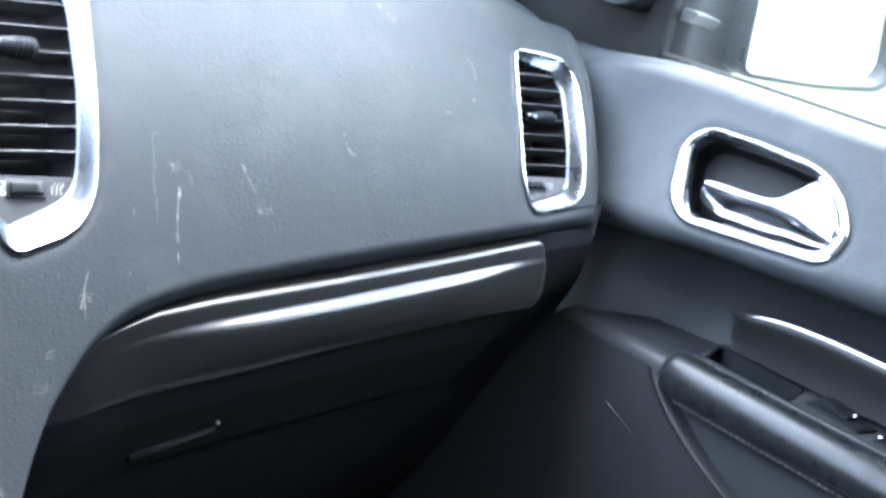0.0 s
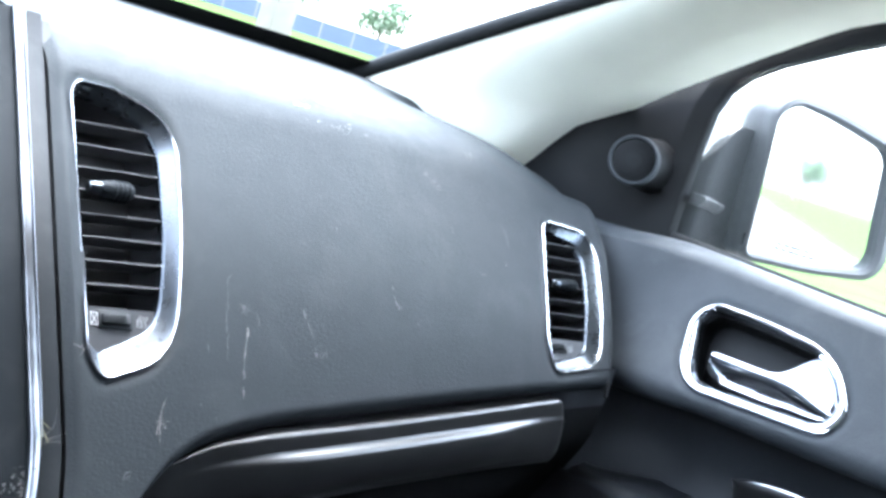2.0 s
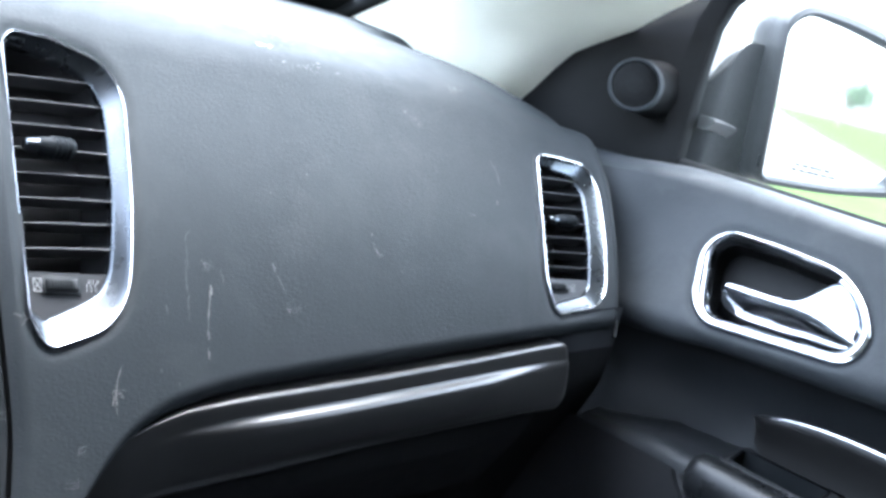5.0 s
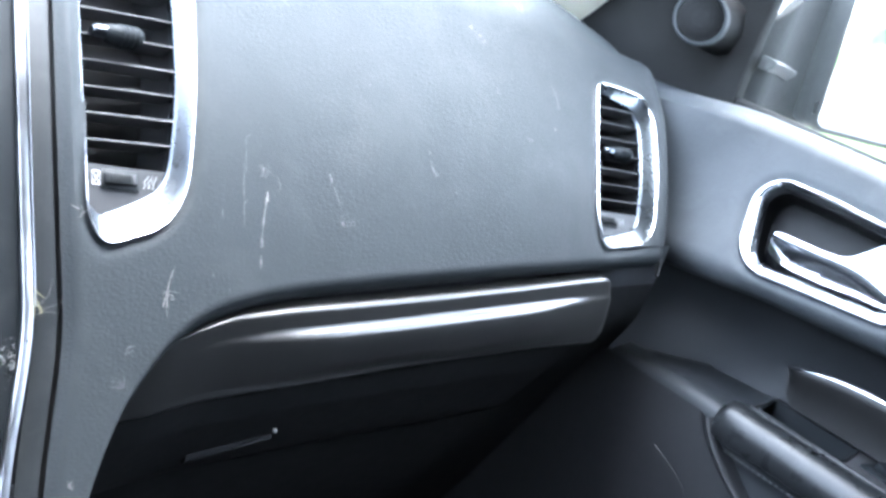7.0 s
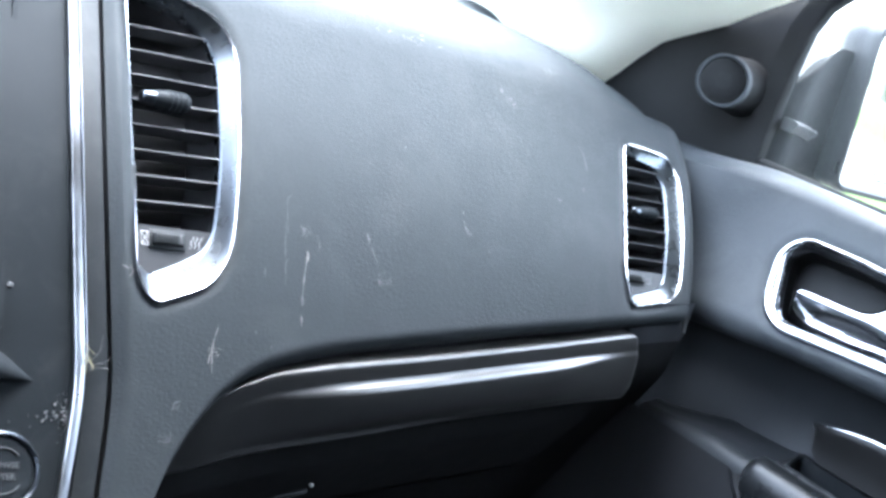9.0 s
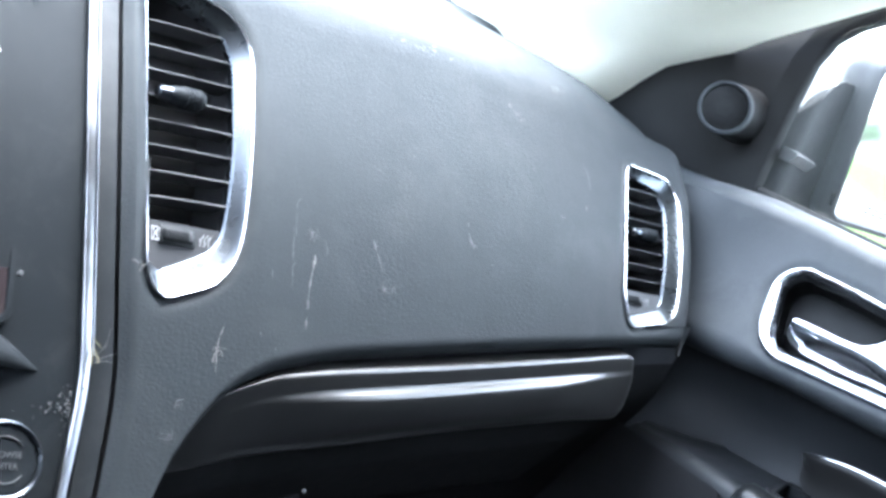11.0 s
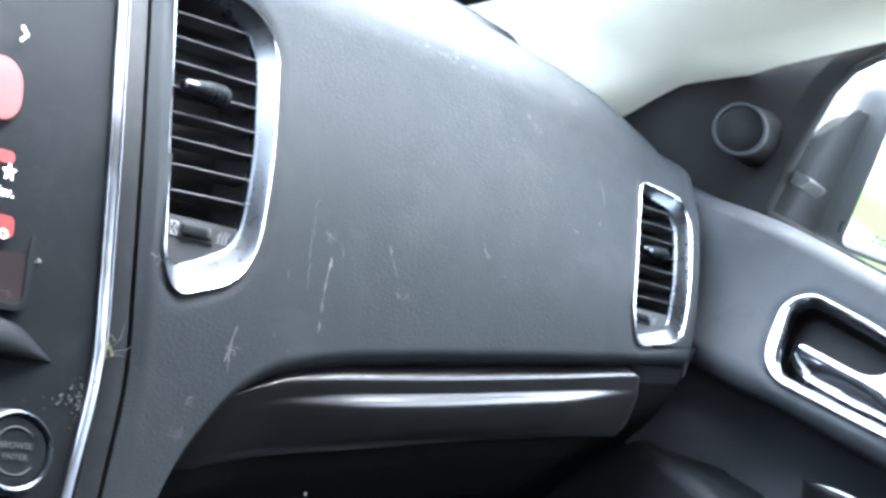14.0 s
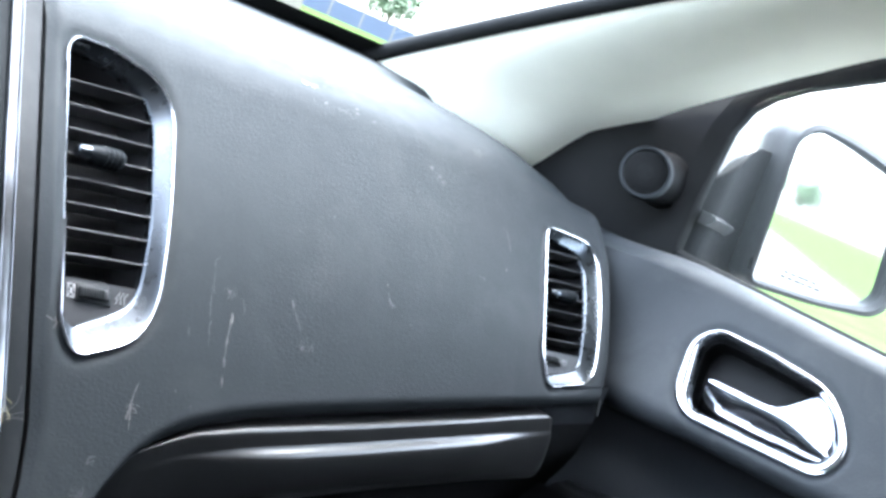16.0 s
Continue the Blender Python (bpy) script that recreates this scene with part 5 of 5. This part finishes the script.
mark([(0.1135, 0.6190), (0.1108, 0.6165), (0.1100, 0.6090), (0.1092, 0.6035)], 0.0007, TRACE, 10)
mark([(0.0935, 0.6130), (0.0930, 0.6070)], 0.0007, FAINT, 11)
mark([(0.1870, 0.6345), (0.1908, 0.6272), (0.1937, 0.6207)], 0.0009, FAINT, 12)
mark([(0.1858, 0.6400), (0.1868, 0.6340)], 0.0022, FAINT, 13)
smear(0.1975, 0.6120, 0.0085, 0.0040, 38, 14, FAINT)
smear(0.1940, 0.6118, 0.0025, 0.0022, 8, 15, SCUFF)
mark([(0.2852, 0.6637), (0.2853, 0.6618)], 0.0009, HAIR, 16)
mark([(0.2855, 0.6580), (0.2868, 0.6525), (0.2900, 0.6488)], 0.0014, FAINT, 17)
smear(0.2905, 0.6490, 0.0035, 0.0014, 7, 18, FAINT)
smear(0.4020, 0.6835, 0.0040, 0.0012, 8, 20, SCUFF)
mark([(0.4350, 0.6960), (0.4352, 0.6930)], 0.0009, HAIR, 22)
mark([(0.4360, 0.7270), (0.4420, 0.7180), (0.4430, 0.7090)], 0.0014, TRACE, 23)
smear(0.3691, 0.7146, 0.0016, 0.0030, 5, 24, FAINT)
smear(0.3437, 0.7540, 0.0022, 0.0014, 7, 25, SCUFF)
smear(0.3530, 0.7495, 0.0050, 0.0040, 18, 26, FAINT)
smear(0.3590, 0.7462, 0.0026, 0.0014, 7, 27, SCUFF)
for x, z, seed in ((0.1931, 0.6852, 28), (0.3097, 0.6404, 29), (0.2300, 0.7000, 30), (0.0950, 0.5700, 31), (0.0830, 0.5775, 32)):
    mark([(x, z), (x + 0.0003, z - 0.0020)], 0.0008, FAINT, seed)
# a seed head of lint with strands, and a loose curl of hair
mark([(0.0485, 0.5650), (0.0500, 0.5700), (0.0545, 0.5790)], 0.0007, HAIR, 33, "lint")
mark([(0.0490, 0.5660), (0.0466, 0.5620), (0.0452, 0.5580)], 0.0011, HAIR, 34, "lint")
mark([(0.0490, 0.5660), (0.0482, 0.5610), (0.0474, 0.5530)], 0.0009, HAIR, 35, "lint")
mark([(0.0485, 0.5650), (0.0520, 0.5645), (0.0530, 0.5625), (0.0500, 0.5625)], 0.0006, HAIR, 36, "lint")
mark([(0.0450, 0.5640), (0.0485, 0.5665), (0.0570, 0.5660)], 0.0005, SCUFF, 37, "lint")
tangle(0.0480, 0.5645, 0.0040, 7, 38)
mark([(0.0250, 0.5385), (0.0195, 0.5375), (0.0185, 0.5335)], 0.0010, FAINT, 39, "lint")
mark([(0.0185, 0.5345), (0.0215, 0.5360), (0.0225, 0.5340)], 0.0006, FAINT, 44, "lint")
mark([(0.0060, 0.5190), (0.0150, 0.5185), (0.0165, 0.5240)], 0.0006, FAINT, 40, "lint")
smear(0.0200, 0.5355, 0.0030, 0.0022, 8, 41, FAINT)
smear(0.0110, 0.5205, 0.0060, 0.0020, 12, 42, TRACE)
mark([(-0.0225, 0.4760), (-0.0210, 0.4732), (-0.0190, 0.4715)], 0.0009, SCUFF, 45, "lint")
tangle(-0.0208, 0.4732, 0.0028, 4, 46)
tangle(-0.006, 0.6040, 0.005, 5, 17)


def on_brow(x, y, n=0.0):
    pts = spline(BROW, 6)
    z = float(np.interp(y, [p.x for p in pts], [p.y for p in pts]))
    return swollen(Vector((x, y, z))) + Vector((0, 0, n - end_drop(x, y)))


for u, v, ru, rv, n, seed, mat, size in ((0.238, 0.186, 0.006, 0.008, 26, 50, PALE, 0.0020), (0.214, 0.128, 0.009, 0.0014, 10, 51, PALE, 0.0022), (0.211, 0.154, 0.004, 0.004, 8, 52, PALE, 0.0016),
                                         (0.244, 0.156, 0.005, 0.0022, 10, 53, PALE, 0.0020), (0.300, 0.164, 0.016, 0.012, 16, 54, SCUFF, 0.0028), (0.284, 0.148, 0.012, 0.003, 8, 55, SCUFF, 0.0026),
                                         (0.240, 0.150, 0.030, 0.020, 34, 56, FAINT, 0.0035), (0.411, 0.119, 0.007, 0.004, 14, 57, SCUFF, 0.0020), (0.092, 0.161, 0.010, 0.003, 9, 58, SCUFF, 0.0024),
                                         (0.160, 0.185, 0.020, 0.010, 10, 59, FAINT, 0.0030), (0.255, 0.113, 0.020, 0.004, 9, 60, FAINT, 0.0030)):
    smear(u, v, ru, rv, n, seed, mat, on_brow, size=size)

straw = thing("dry_grass_tuft", "tuft of dry grass caught on the chrome strip", "dry grass")
rs = random.Random(9)
for k in range(6):
    p = on_dash(-0.0395 + rs.gauss(0, 0.0008), 0.5570 + rs.gauss(0, 0.0025), 0.0018)
    pts, a = [p], rs.uniform(-2.0, -1.0)
    for j in range(7):
        a += rs.uniform(-0.6, 0.7)
        p = p + Vector((math.cos(a), 0.6 * math.sin(a), 0.8 * math.sin(a))) * 0.0013 + NORM * rs.uniform(-0.0002, 0.0003)
        pts.append(p)
    part("blade", tube(pts, 0.00026, 4, 0.4), STRAW, straw)
for k, bend in enumerate((0.10, 0.03, -0.06)):
    p = on_dash(-0.0385, 0.5560 - 0.002 * k, 0.0016)
    pts, a = [p], 0.25 + 0.1 * k
    for j in range(11):
        a += bend + rs.uniform(-0.12, 0.12)
        p = p + Vector((math.cos(a), 0.6 * math.sin(a), 0.8 * math.sin(a))) * (0.0019 - 0.0003 * k) + NORM * rs.uniform(-0.0003, 0.0003)
        pts.append(p)
    part("hair", tube(pts, 0.00012, 4, 0.3), HAIR, straw)
crumbs = bmesh.new()
for k in range(110):
    x, z = -0.0490 - abs(rs.gauss(0, 0.004 if k % 4 else 0.016)), 0.530 + rs.gauss(0, 0.0045 if k % 4 else 0.0015)
    s = abs(rs.gauss(0, 0.00045)) + 0.0002
    bmesh.ops.create_cube(crumbs, size=s, matrix=Matrix.Translation(on_dash(min(x, -0.0465), z, -0.003)) @ Euler((rs.random() * 3, rs.random() * 3, 0)).to_matrix().to_4x4())
crumb_ob = tagged(part("crumbs", crumbs, SCUFF), "pale dust crumbs on the centre stack", "dust", kind="stuff")
part("blob", loft([[on_dash(-0.0835 + r * math.cos(a) * 1.2 + 0.0006 * math.sin(3 * a), 0.5915 + r * math.sin(a), n) for a in steps(0, math.tau * 11 / 12, 11)] for r, n in ((0.0017, -0.0036), (0.0013, -0.0030), (0.0006, -0.0028))], True, False, True), FAINT, centre, "dried pale splash")
